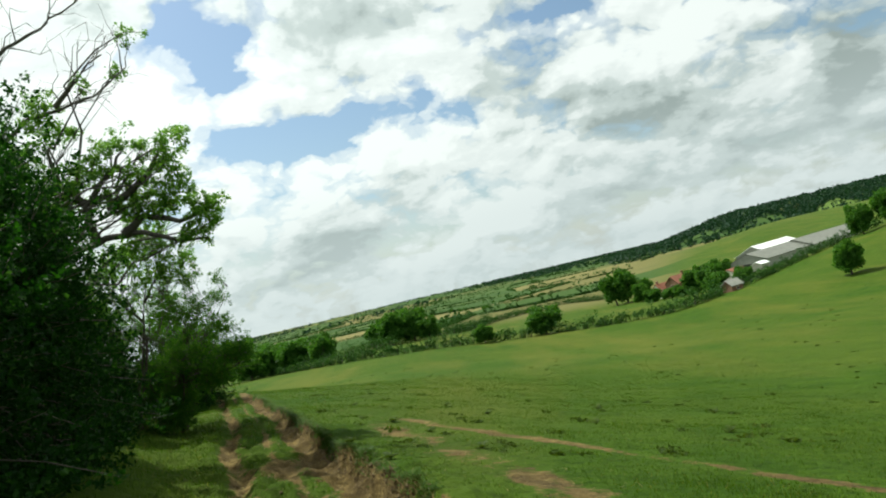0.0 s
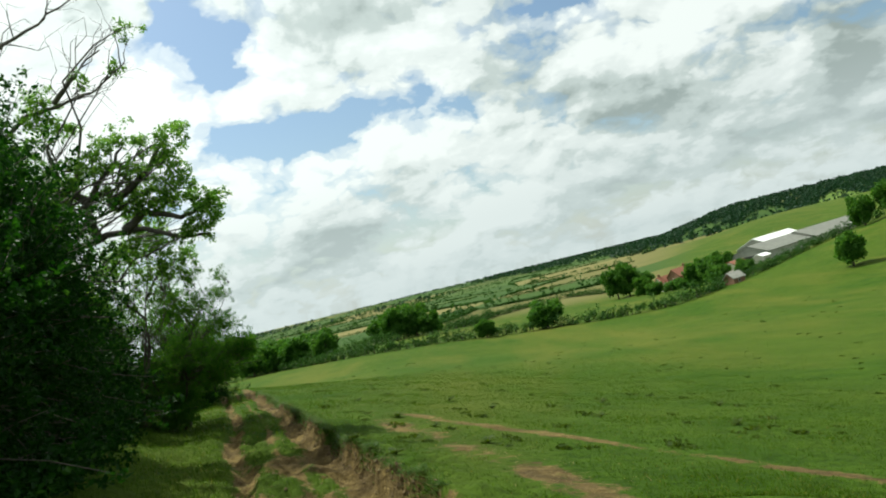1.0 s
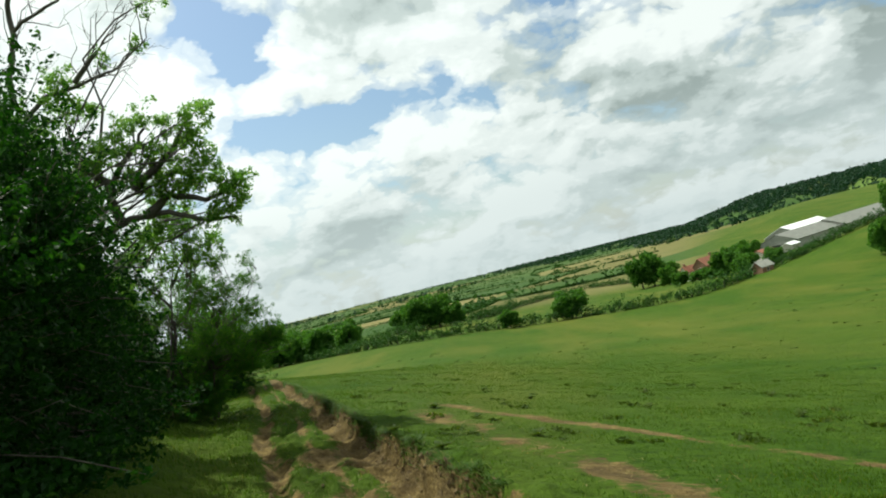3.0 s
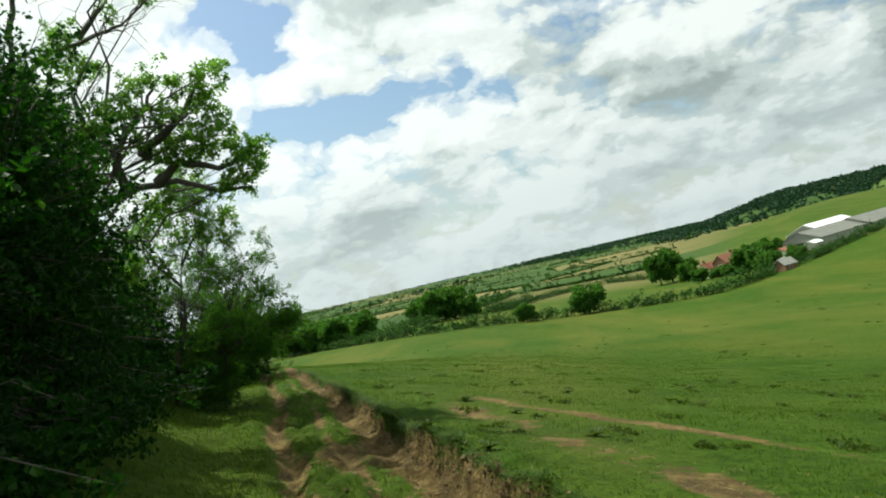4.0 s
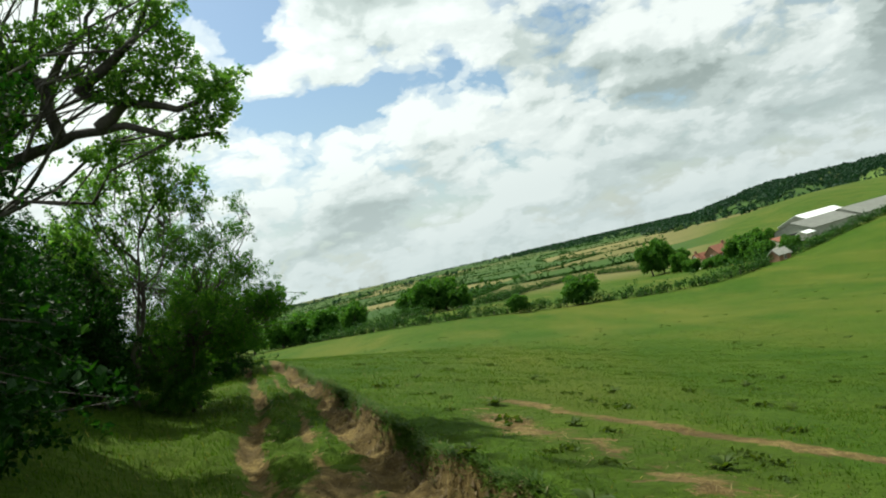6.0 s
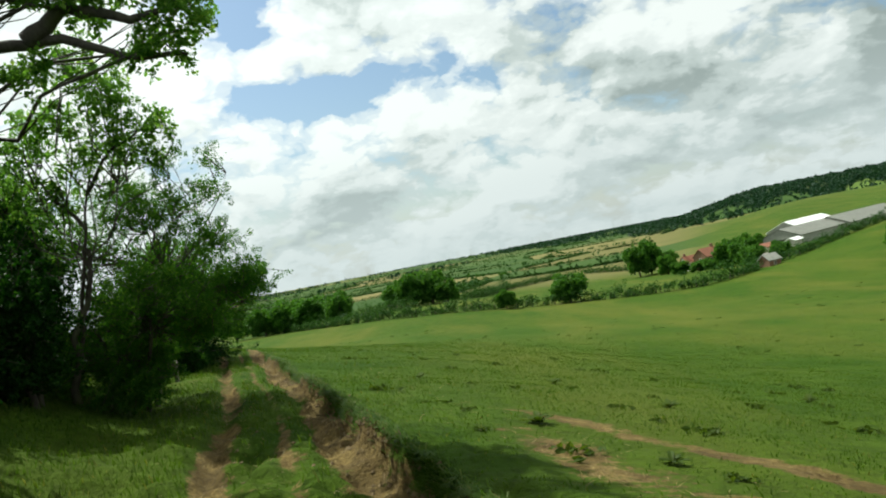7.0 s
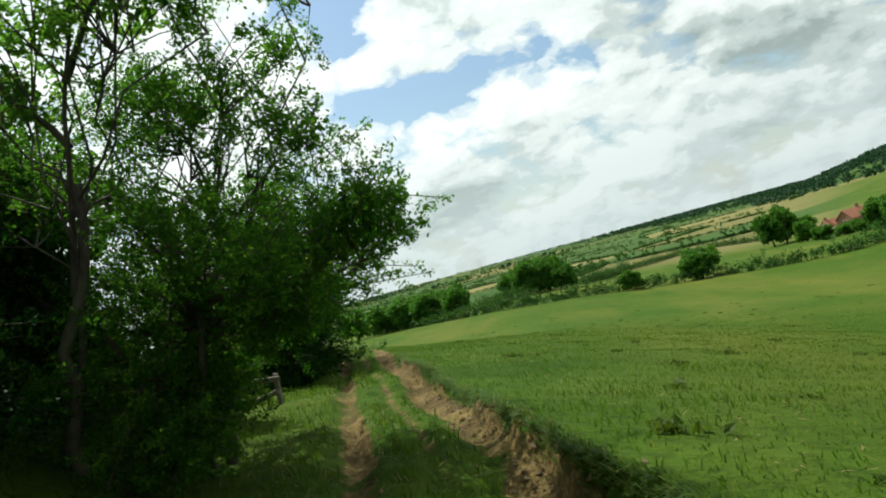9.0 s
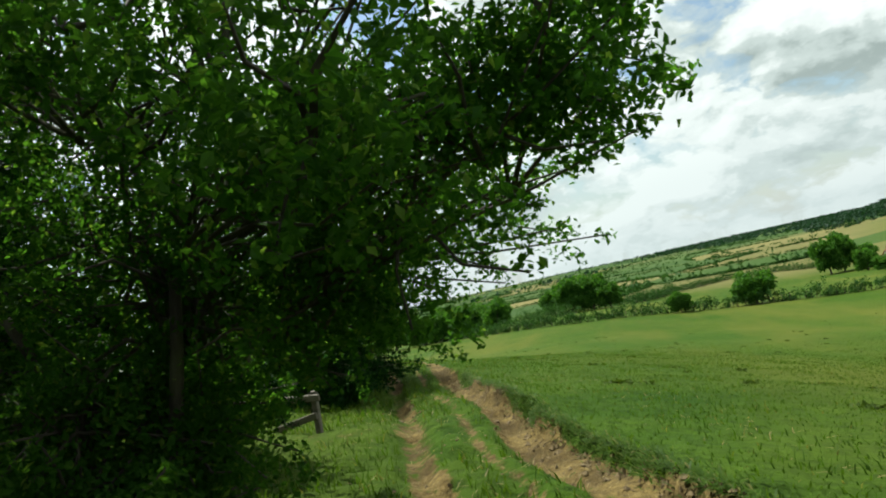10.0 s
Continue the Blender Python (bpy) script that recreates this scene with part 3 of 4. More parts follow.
# ---- the hedge and trees along the track ----
HAW = "hawthorn tree with dense dark green leaves beside the track"
tree("hawthorn_tree", on(-7.6, 17.7), (-7.2, 17.5, 1.1),
     [(-7.1, 17.5, 1.4, 1.15, 1.2, 0.95, 1.2), (-6.0, 17.2, 1.30, 0.75, 0.85, 0.62, 1.2), (-5.55, 17.0, 1.45, 0.60, 0.62, 0.40, 1.1), (-5.75, 17.0, 2.10, 0.62, 0.62, 0.42, 1.0),
      (-6.4, 17.2, 2.6, 0.72, 0.75, 0.55, 0.95), (-5.75, 17.1, 2.85, 0.46, 0.45, 0.36, 0.75), (-5.65, 17.1, 3.30, 0.34, 0.34, 0.20, 0.7), (-6.35, 17.2, 3.45, 0.42, 0.45, 0.40, 0.7), (-7.1, 17.4, 2.8, 0.8, 0.8, 0.6, 0.9),
      (-6.4, 17.3, 0.90, 0.50, 0.8, 0.4, 1.3), (-7.2, 17.4, 0.40, 0.55, 0.8, 0.42, 1.4), (-7.5, 17.3, 0.55, 0.85, 1.0, 0.65, 1.4), (-6.3, 18.2, 1.3, 1.0, 0.9, 0.9, 1.0), (-8.2, 18.2, 1.3, 1.0, 1.0, 0.9, 0.9),
      (-5.85, 16.2, 1.20, 0.50, 0.50, 0.38, 1.0), (-6.5, 16.3, 1.7, 0.60, 0.55, 0.45, 0.9), (-8.3, 17.2, 0.6, 0.8, 0.7, 0.6, 1.2),
      (-5.30, 16.75, 1.50, 0.42, 0.42, 0.30, 1.0), (-8.0, 17.9, 2.4, 1.0, 0.8, 0.8, 0.9), (-9.0, 17.8, 2.7, 1.0, 0.8, 1.0, 0.9), (-7.4, 17.9, 3.2, 0.7, 0.6, 0.45, 0.8), (-7.7, 19.2, 1.1, 0.9, 0.9, 0.9, 1.0), (-7.0, 18.7, 2.0, 1.0, 0.8, 0.9, 1.0),
      (-5.25, 17.0, 1.30, 0.38, 0.5, 0.26, 1.4), (-7.2, 17.0, 0.1, 0.55, 0.7, 0.35, 1.6), (-7.4, 16.9, 0.15, 0.8, 0.7, 0.40, 1.5)],
     11, HAW, trunk=0.055, stems=3, clumps=128, per=13, leaf=0.031, spread=0.10, core=0.9)
tree("ash_sapling", on(-8.2, 17.0), (-7.62, 17.0, 2.3),
     [(-7.00, 17.00, 4.55, 0.61, 0.61, 0.65, 0.72), (-7.35, 17.00, 5.05, 0.44, 0.44, 0.41, 0.65), (-7.75, 17.00, 4.25, 0.58, 0.58, 0.43, 0.65), (-6.75, 17.00, 3.85, 0.64, 0.64, 0.51, 0.65), (-7.30, 17.10, 3.60, 0.77, 0.70, 0.54, 0.36),
      (-8.30, 17.10, 4.00, 0.64, 0.64, 0.49, 0.65), (-8.75, 17.00, 3.30, 0.70, 0.70, 0.61, 0.65), (-8.00, 17.00, 3.10, 0.51, 0.51, 0.41, 0.43), (-6.25, 17.00, 3.90, 0.38, 0.45, 0.41, 0.58)],
     12, "slender young ash tree with an open light green crown", trunk=0.055, leaf=0.062, per=8, spread=0.15, clumps=135, mat=M_LEAF_ASH, bark=M_BARK, core=0.06,
     limbs=[[(-8.2, 17.0, 0.3), (-7.75, 17.0, 2.0), (-7.5, 17.0, 3.1), (-7.15, 17.0, 4.6)], [(-7.6, 17.0, 2.6), (-8.1, 17.0, 3.3), (-8.4, 17.0, 4.0)], [(-7.5, 17.0, 3.1), (-7.0, 17.0, 3.7), (-6.4, 17.0, 3.95)]])
tree("ash_tree", on(-9.3, 14.0), (-8.6, 14.3, 3.9),
     [(-4.65, 14.50, 4.55, 0.54, 0.64, 0.49, 0.79), (-5.00, 14.50, 4.15, 0.58, 0.58, 0.35, 0.65), (-5.20, 14.50, 5.05, 0.64, 0.64, 0.51, 0.72), (-5.90, 14.50, 4.85, 0.58, 0.64, 0.49, 0.65), (-5.30, 14.50, 5.75, 0.58, 0.58, 0.43, 0.65), (-5.10, 14.50, 6.25, 0.44, 0.44, 0.35, 0.65),
      (-6.00, 14.50, 5.55, 0.64, 0.64, 0.49, 0.58), (-5.75, 14.50, 6.20, 0.38, 0.38, 0.38, 0.50), (-6.60, 14.50, 5.25, 0.54, 0.51, 0.47, 0.58), (-6.90, 14.50, 5.95, 0.64, 0.64, 0.49, 0.65), (-7.60, 14.40, 5.60, 0.77, 0.77, 0.61, 0.65), (-6.40, 14.50, 6.40, 0.46, 0.46, 0.38, 0.50),
      (-8.00, 14.20, 4.90, 1.15, 1.15, 1.08, 0.72), (-7.60, 14.30, 6.90, 0.70, 0.64, 0.47, 0.58), (-6.50, 14.40, 4.00, 0.58, 0.51, 0.30, 0.50), (-8.40, 13.90, 6.30, 1.02, 1.02, 0.81, 0.58), (-5.55, 14.30, 8.65, 0.26, 0.26, 0.35, 0.43), (-6.70, 14.30, 7.75, 0.28, 0.26, 0.22, 0.36), (-5.95, 14.20, 7.75, 0.33, 0.26, 0.16, 0.36), (-7.60, 14.20, 7.50, 0.45, 0.45, 0.34, 0.50)],
     13, "tall ash tree with dead bare limbs reaching over the track", trunk=0.17, leaf=0.062, per=9, spread=0.15, clumps=135, mat=M_LEAF_ASH, bark=M_BARK_GREY, core=0.08,
     limbs=[[(-8.6, 14.3, 3.9), (-7.7, 14.5, 4.3), (-6.9, 14.5, 4.45), (-6.1, 14.5, 4.4), (-5.4, 14.5, 4.05), (-4.75, 14.5, 3.95)], [(-6.5, 14.5, 4.45), (-6.0, 14.5, 4.75), (-5.3, 14.5, 4.45), (-4.6, 14.5, 4.6)],
            [(-7.1, 14.5, 4.45), (-7.15, 14.5, 5.1), (-6.7, 14.5, 5.7), (-6.2, 14.5, 6.2)], [(-6.7, 14.5, 5.0), (-5.9, 14.5, 5.5), (-5.2, 14.5, 6.2)], [(-7.15, 14.5, 5.1), (-7.6, 14.4, 5.8), (-7.7, 14.4, 6.6)], [(-8.8, 14.2, 3.6), (-8.9, 14.1, 6.2), (-8.5, 14.2, 8.0)]],
     bare=[[(-8.8, 14.1, 6.6), (-7.9, 14.3, 7.3), (-7.1, 14.3, 7.35), (-6.4, 14.2, 7.4), (-5.7, 14.2, 7.8)], [(-7.3, 14.3, 7.4), (-6.7, 14.3, 7.9), (-6.1, 14.3, 8.3)], [(-8.6, 14.2, 7.6), (-8.25, 14.2, 8.7), (-7.2, 14.2, 9.1), (-6.1, 14.1, 9.6)], [(-8.25, 14.2, 8.6), (-8.15, 14.2, 9.9), (-7.6, 14.2, 11.4)]])
# The first four stay out of view, added to shade the hedge ahead.
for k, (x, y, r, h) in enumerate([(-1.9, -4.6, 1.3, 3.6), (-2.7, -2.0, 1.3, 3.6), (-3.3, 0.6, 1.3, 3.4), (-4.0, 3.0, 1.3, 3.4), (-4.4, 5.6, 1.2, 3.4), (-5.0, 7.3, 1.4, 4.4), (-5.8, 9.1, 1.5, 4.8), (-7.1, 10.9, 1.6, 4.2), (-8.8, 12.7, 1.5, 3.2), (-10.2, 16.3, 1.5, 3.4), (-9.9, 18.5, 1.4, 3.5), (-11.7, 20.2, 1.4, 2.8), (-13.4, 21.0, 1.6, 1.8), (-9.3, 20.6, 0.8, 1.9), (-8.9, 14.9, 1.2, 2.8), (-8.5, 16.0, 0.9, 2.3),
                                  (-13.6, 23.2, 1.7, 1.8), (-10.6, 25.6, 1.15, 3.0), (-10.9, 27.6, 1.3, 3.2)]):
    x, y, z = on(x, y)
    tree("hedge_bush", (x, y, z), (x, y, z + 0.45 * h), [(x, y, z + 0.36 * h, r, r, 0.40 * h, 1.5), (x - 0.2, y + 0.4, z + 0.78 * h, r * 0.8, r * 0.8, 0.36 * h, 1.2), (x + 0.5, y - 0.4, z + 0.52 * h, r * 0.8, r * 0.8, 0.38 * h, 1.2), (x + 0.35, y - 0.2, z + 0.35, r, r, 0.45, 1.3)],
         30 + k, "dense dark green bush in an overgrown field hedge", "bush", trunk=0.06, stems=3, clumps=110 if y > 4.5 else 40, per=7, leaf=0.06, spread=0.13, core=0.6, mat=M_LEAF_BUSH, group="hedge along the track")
tree("hawthorn_tree", on(-11.6, 29.0), (-11.4, 29.0, 1.2),
     [(-11.4, 29.0, 1.6, 1.5, 1.5, 1.3, 1.4), (-10.5, 28.6, 1.0, 1.0, 1.0, 0.9, 1.4), (-12.2, 29.4, 2.8, 1.2, 1.2, 1.0)], 15, "low hawthorn with dense dark leaves at the track's end", trunk=0.10, stems=2, clumps=110, per=8)


def rail_fence():
    """The end of a broken post-and-rail fence."""
    x, y, z = on(-9.05, 22.2)
    root = thing("rail_fence", (x, y, z), "short broken end of a weathered wooden post and rail fence", "fence")

    def plank(name, a, b, wide, thick, seed):
        bm = bmesh.new()
        bmesh.ops.create_cube(bm, size=1.0)
        a, b = Vector(a), Vector(b)
        bmesh.ops.scale(bm, vec=(wide, thick, (b - a).length), verts=bm.verts)
        bmesh.ops.bevel(bm, geom=bm.edges[:], offset=0.008, segments=1, affect="EDGES")
        rot = (b - a).to_track_quat("Z", "Y").to_matrix().to_4x4()
        bmesh.ops.transform(bm, matrix=Matrix.Translation((a + b) / 2) @ rot, verts=bm.verts)
        part(name, bm, M_OLD_WOOD, root)
    plank("post", (0, 0, -0.2), (0.04, 0, 0.50), 0.075, 0.07, 1)
    plank("post", (-1.7, 0.6, -0.2), (-1.72, 0.6, 0.62), 0.075, 0.07, 2)
    plank("rail", (0.14, -0.09, 0.42), (-1.8, 0.52, 0.50), 0.035, 0.08, 3)
    plank("rail", (0.05, -0.06, 0.22), (-1.0, 0.3, 0.02), 0.035, 0.08, 4)


rail_fence()


# ---- far trees and hedges ----
def far_tree_mesh(seed, mat, tall=1.0, n=210, card=0.075):
    """A broad tree one metre high, to be scaled: trunk and crown with an uneven outline."""
    rng = np.random.default_rng(seed)
    wood, crown = Pile(), Pile()
    tube(wood, bent(rng, (0, 0, -0.03), (0, 0, 0.5), 5, 0.1), np.linspace(0.035, 0.018, 5), 6)
    lobes = [(0, 0, 0.55, 0.36, 0.36, 0.36)]
    for k in range(9):
        a = k * 2.4 + rng.uniform(0, 0.8)
        lobes.append((0.29 * math.cos(a), 0.29 * math.sin(a), 0.26 + 0.06 * k + rng.uniform(0, 0.08), 0.19, 0.19, 0.16))
    for lobe in lobes:
        tube(wood, bent(rng, (0, 0, 0.3), lobe[:3], 4, 0.2), np.linspace(0.014, 0.005, 4), 4)
        k = n if lobe[3] > 0.3 else n // 3
        leaves(crown, rng, in_lobe(rng, lobe, k), 7, 0.06, card, 0.5)
    return wood, crown


PROTOS = {}


def proto(seed, mat):
    if (seed, mat.name) not in PROTOS:
        wood, crown = far_tree_mesh(seed, mat)
        a, b = wood.make("trunk", M_BARK), crown.make("crown", mat, shade=False)
        PROTOS[seed, mat.name] = (a.data, b.data)
        bpy.data.objects.remove(a)
        bpy.data.objects.remove(b)
    return PROTOS[seed, mat.name]


def far_tree(x, y, tall, wide, seed, mat, label, category="tree", name="tree", group="", sink=0.0):
    z = float(height(np.array(x), np.array(y)))
    root = thing(name, (x, y, z - (0.07 + sink) * tall), label, category, group)
    root.rotation_euler[2] = seed * 1.7
    root.scale = (wide, wide, tall)
    for part_name, data in zip(("trunk", "crown"), proto(seed % 5, mat)):
        ob = new(part_name, data)
        ob.parent = root
    return root


OAK = "rounded dark green oak standing in the field hedge"
far_tree(23.2, 188.5, 9.0, 11.0, 1, M_LEAF_FAR, OAK)
far_tree(6.0, 186.0, 6.0, 6.5, 2, M_LEAF_FAR, "small rounded dark green tree in the field hedge")
for x, y, h, w, s in ((74.0, 318.0, 17.5, 14.0, 3), (81.0, 326.0, 18.0, 14.5, 4), (88.0, 320.0, 11.5, 10.0, 0)):
    far_tree(x, y, h, w, s, M_LEAF_FAR, "tall broad tree beside the farm buildings", group="trees by the farm")
for x, y, h, w, s in ((-25.0, 262.0, 15.0, 13.0, 0), (-17.5, 266.0, 15.0, 13.0, 1), (-32.0, 270.0, 11.0, 11.0, 2), (-11.5, 262.0, 10.0, 10.0, 3)):
    far_tree(x, y, h, w, s, M_LEAF_FAR, "tall dark tree in a clump at the valley field's edge", group="clump of trees in the valley")
for x, y, h, w, s in ((-42.5, 212.0, 11.0, 9.5, 4), (-53.0, 218.0, 11.5, 12.0, 0), (-62.0, 224.0, 12.0, 13.0, 1), (-71.0, 228.0, 11.0, 12.0, 2), (-82.0, 232.0, 12.0, 12.0, 3)):
    far_tree(x, y, h, w, s, M_LEAF_FAR, "broad dark green tree at the end of the pasture", group="trees at the pasture's end")
far_tree(82.5, 143.5, 8.5, 7.0, 2, M_LEAF_FAR, "lone dark green tree on the pasture slope")
for x, y, h, w, s in ((121.5, 200.0, 10.5, 8.0, 1), (128.0, 196.0, 12.0, 9.5, 3), (136.0, 199.0, 12.0, 10.0, 0)):
    far_tree(x, y, h, w, s, M_LEAF_FAR, "tall tree above the farm hedge", group="trees above the farm")


def hedge(points, tall, wide, seed, label, mat=None, step=0.8, card=0.5, ragged=0.5, per=36):
    """A run of bushes along points on the ground, uneven in height."""
    rng = np.random.default_rng(seed)
    pts = np.array([on(*p) for p in points], float)
    root = thing("hedge", pts[0], label, "hedge", "field hedges")
    wood, crown = Pile(), Pile()
    for a, b in zip(pts[:-1], pts[1:]):
        n = max(2, int(np.linalg.norm(b - a) / step))
        for k in range(n):
            p = a + (b - a) * (k + rng.random()) / n + rng.normal(0, wide * 0.15, 3) * [1, 1, 0]
            p[2] = float(height(p[0], p[1]))
            h = tall * (1 - ragged * 0.5 + ragged * (rng.random() ** 2) * 1.6)
            c = p - pts[0]
            tube(wood, [c + [0, 0, -0.1], c + [0.05, 0, h * 0.5]], [0.09, 0.05], 4)
            leaves(crown, rng, in_lobe(rng, (*(c + [0, 0, h * 0.5]), wide * 0.6, wide * 0.6, h * 0.55), 6), per // 3, wide * 0.32, card, 0.5)
    for ob in (wood.make("stems", M_BARK, root), crown.make("foliage", mat or M_LEAF_HEDGE, root, shade=False)):
        ob["kind"] = "stuff"
    return root


hedge([(-80.9, 245.0), (-54.1, 212.0), (-34.8, 190.7), (-17.4, 177.0), (-3.0, 184.0), (13.0, 190.0), (27.2, 183.0), (39.7, 173.0), (52.4, 168.5)], 2.6, 2.6, 61,
      "thick uneven hedge along the bottom of the pasture")
hedge([(52.0, 169.0), (60.0, 174.0), (66.0, 178.0), (72.0, 186.0), (80.0, 186.0)], 2.8, 3.4, 62,
      "overgrown hedge and scrub below the farm", ragged=0.8)
hedge([(82.0, 187.0), (96.8, 199.0), (108.8, 205.0), (119.0, 207.0), (133.0, 208.0)], 2.3, 3.2, 65,
      "thick dark hedge along the farm lane")
hedge([(-39.0, 222.0), (-24.5, 258.0), (-3.5, 296.0), (18.0, 382.0)], 4.0, 3.6, 63, "dark hedge between two valley fields")
hedge([(18.0, 382.0), (52.6, 440.0), (71.4, 446.0), (88.0, 392.0)], 3.4, 3.4, 64, "dark hedge between two valley fields")


def hedgerows():
    """The vale's hedgerows and standing trees, too many to count."""
    rng = np.random.default_rng(70)
    crown = Pile()
    n = 36000
    az, d = np.radians(rng.uniform(-36, 24, n)), 380 * 9.5 ** (rng.random(n) ** 0.85)
    x, y = d * np.sin(az), d * np.cos(az)
    one, two = nearest_fields(x, y)
    # slide every place onto the line between the two nearest fields
    stretch = np.array([1.0, 1.25])
    p, a, b = np.stack([x, y], -1) * stretch, SEEDS[one] * stretch, SEEDS[two] * stretch
    ab = b - a
    long = np.linalg.norm(ab, axis=1)
    move = (np.sum((p - a) ** 2, 1) - np.sum((p - b) ** 2, 1)) / (2 * long)
    p = (p - ab / long[:, None] * move[:, None]) / stretch
    x, y = p.T
    d, az = np.hypot(x, y), np.degrees(np.arctan2(x, y))
    missing = np.sin(one * 12.9 + two * 78.2) > 0.72
    keep = (np.abs(move) < 60) & ~((az > 15) & (d < 1150)) & (wave(x, y, 70, 6) > -0.6) & ~missing & (d > 360)
    x, y, d = x[keep], y[keep], d[keep]
    z = height(x, y)
    for px, py, pz, pd in zip(x, y, z, d):
        h = rng.uniform(1.6, 2.8) if rng.random() > 0.06 else rng.uniform(5.0, 9.0)
        w = max(1.6, h * 0.5)
        leaves(crown, rng, in_lobe(rng, (px, py, pz + h * 0.42, w, w, h * 0.5), 6), 2, h * 0.15, max(1.0, h * 0.36, min(3.0, pd * 0.0015)), 0.5)
    ob = crown.make("hedgerows", M_LEAF_HEDGE, shade=False)
    tagged(ob, "dark hedgerows and scattered trees across the vale", "hedgerows", kind="stuff")


def ridge_wood():
    """Woodland on the ridge and in a belt along the far side of the vale."""
    rng = np.random.default_rng(71)
    crown = Pile()
    n = 0
    while n < 5200:
        az, d = rng.uniform(13.5, 44), rng.uniform(1150, 2350)
        x, y = d * math.sin(radians(az)), d * math.cos(radians(az))
        if d < 1250 + 300 * (0.5 + 0.5 * math.sin(az * 1.3)) + 10 * (44 - az) and rng.random() < 0.9:
            continue
        z = float(height(np.array(x), np.array(y)))
        h = rng.uniform(8, 14)
        leaves(crown, rng, in_lobe(rng, (x, y, z + h * 0.5, h * 0.55, h * 0.55, h * 0.5), 7), 2, h * 0.22, h * 0.5, 0.5)
        n += 1
    for _ in range(1500):
        az, d = rng.uniform(-32, 20), rng.uniform(1700, 4700)
        if wave(np.array(az * 40.0), np.array(d), 260.0, 5) < 0.12:
            continue
        x, y = d * math.sin(radians(az)), d * math.cos(radians(az))
        z = float(height(np.array(x), np.array(y)))
        h = rng.uniform(8, 14)
        w = h * 1.6
        leaves(crown, rng, in_lobe(rng, (x, y, z + h * 0.4, w, w, h * 0.5), 8), 2, h * 0.22, h * 0.7, 0.5)
    for _ in range(1500):
        az, d = rng.uniform(3, 19), rng.uniform(2300, 4600)
        if wave(np.array(az * 55.0), np.array(d), 300.0, 8) < -0.25:
            continue
        x, y = d * math.sin(radians(az)), d * math.cos(radians(az))
        z = float(height(np.array(x), np.array(y)))
        h = rng.uniform(8, 13)
        leaves(crown, rng, in_lobe(rng, (x, y, z + h * 0.4, h * 1.8, h * 1.8, h * 0.5), 8), 2, h * 0.22, h * 0.7, 0.5)
    ob = crown.make("woodland", M_LEAF_WOOD, shade=False)
    tagged(ob, "dark woodland on the ridge and far side of the vale", "woods", kind="stuff")


hedgerows()
ridge_wood()


# ---- the farm ----
def box(bm, x0, x1, y0, y1, z0, z1):
    vs = [bm.verts.new((x, y, z)) for z in (z0, z1) for x, y in ((x0, y0), (x1, y0), (x1, y1), (x0, y1))]
    for f in ((3, 2, 1, 0), (4, 5, 6, 7), (0, 1, 5, 4), (1, 2, 6, 5), (2, 3, 7, 6), (3, 0, 4, 7)):
        bm.faces.new([vs[k] for k in f])


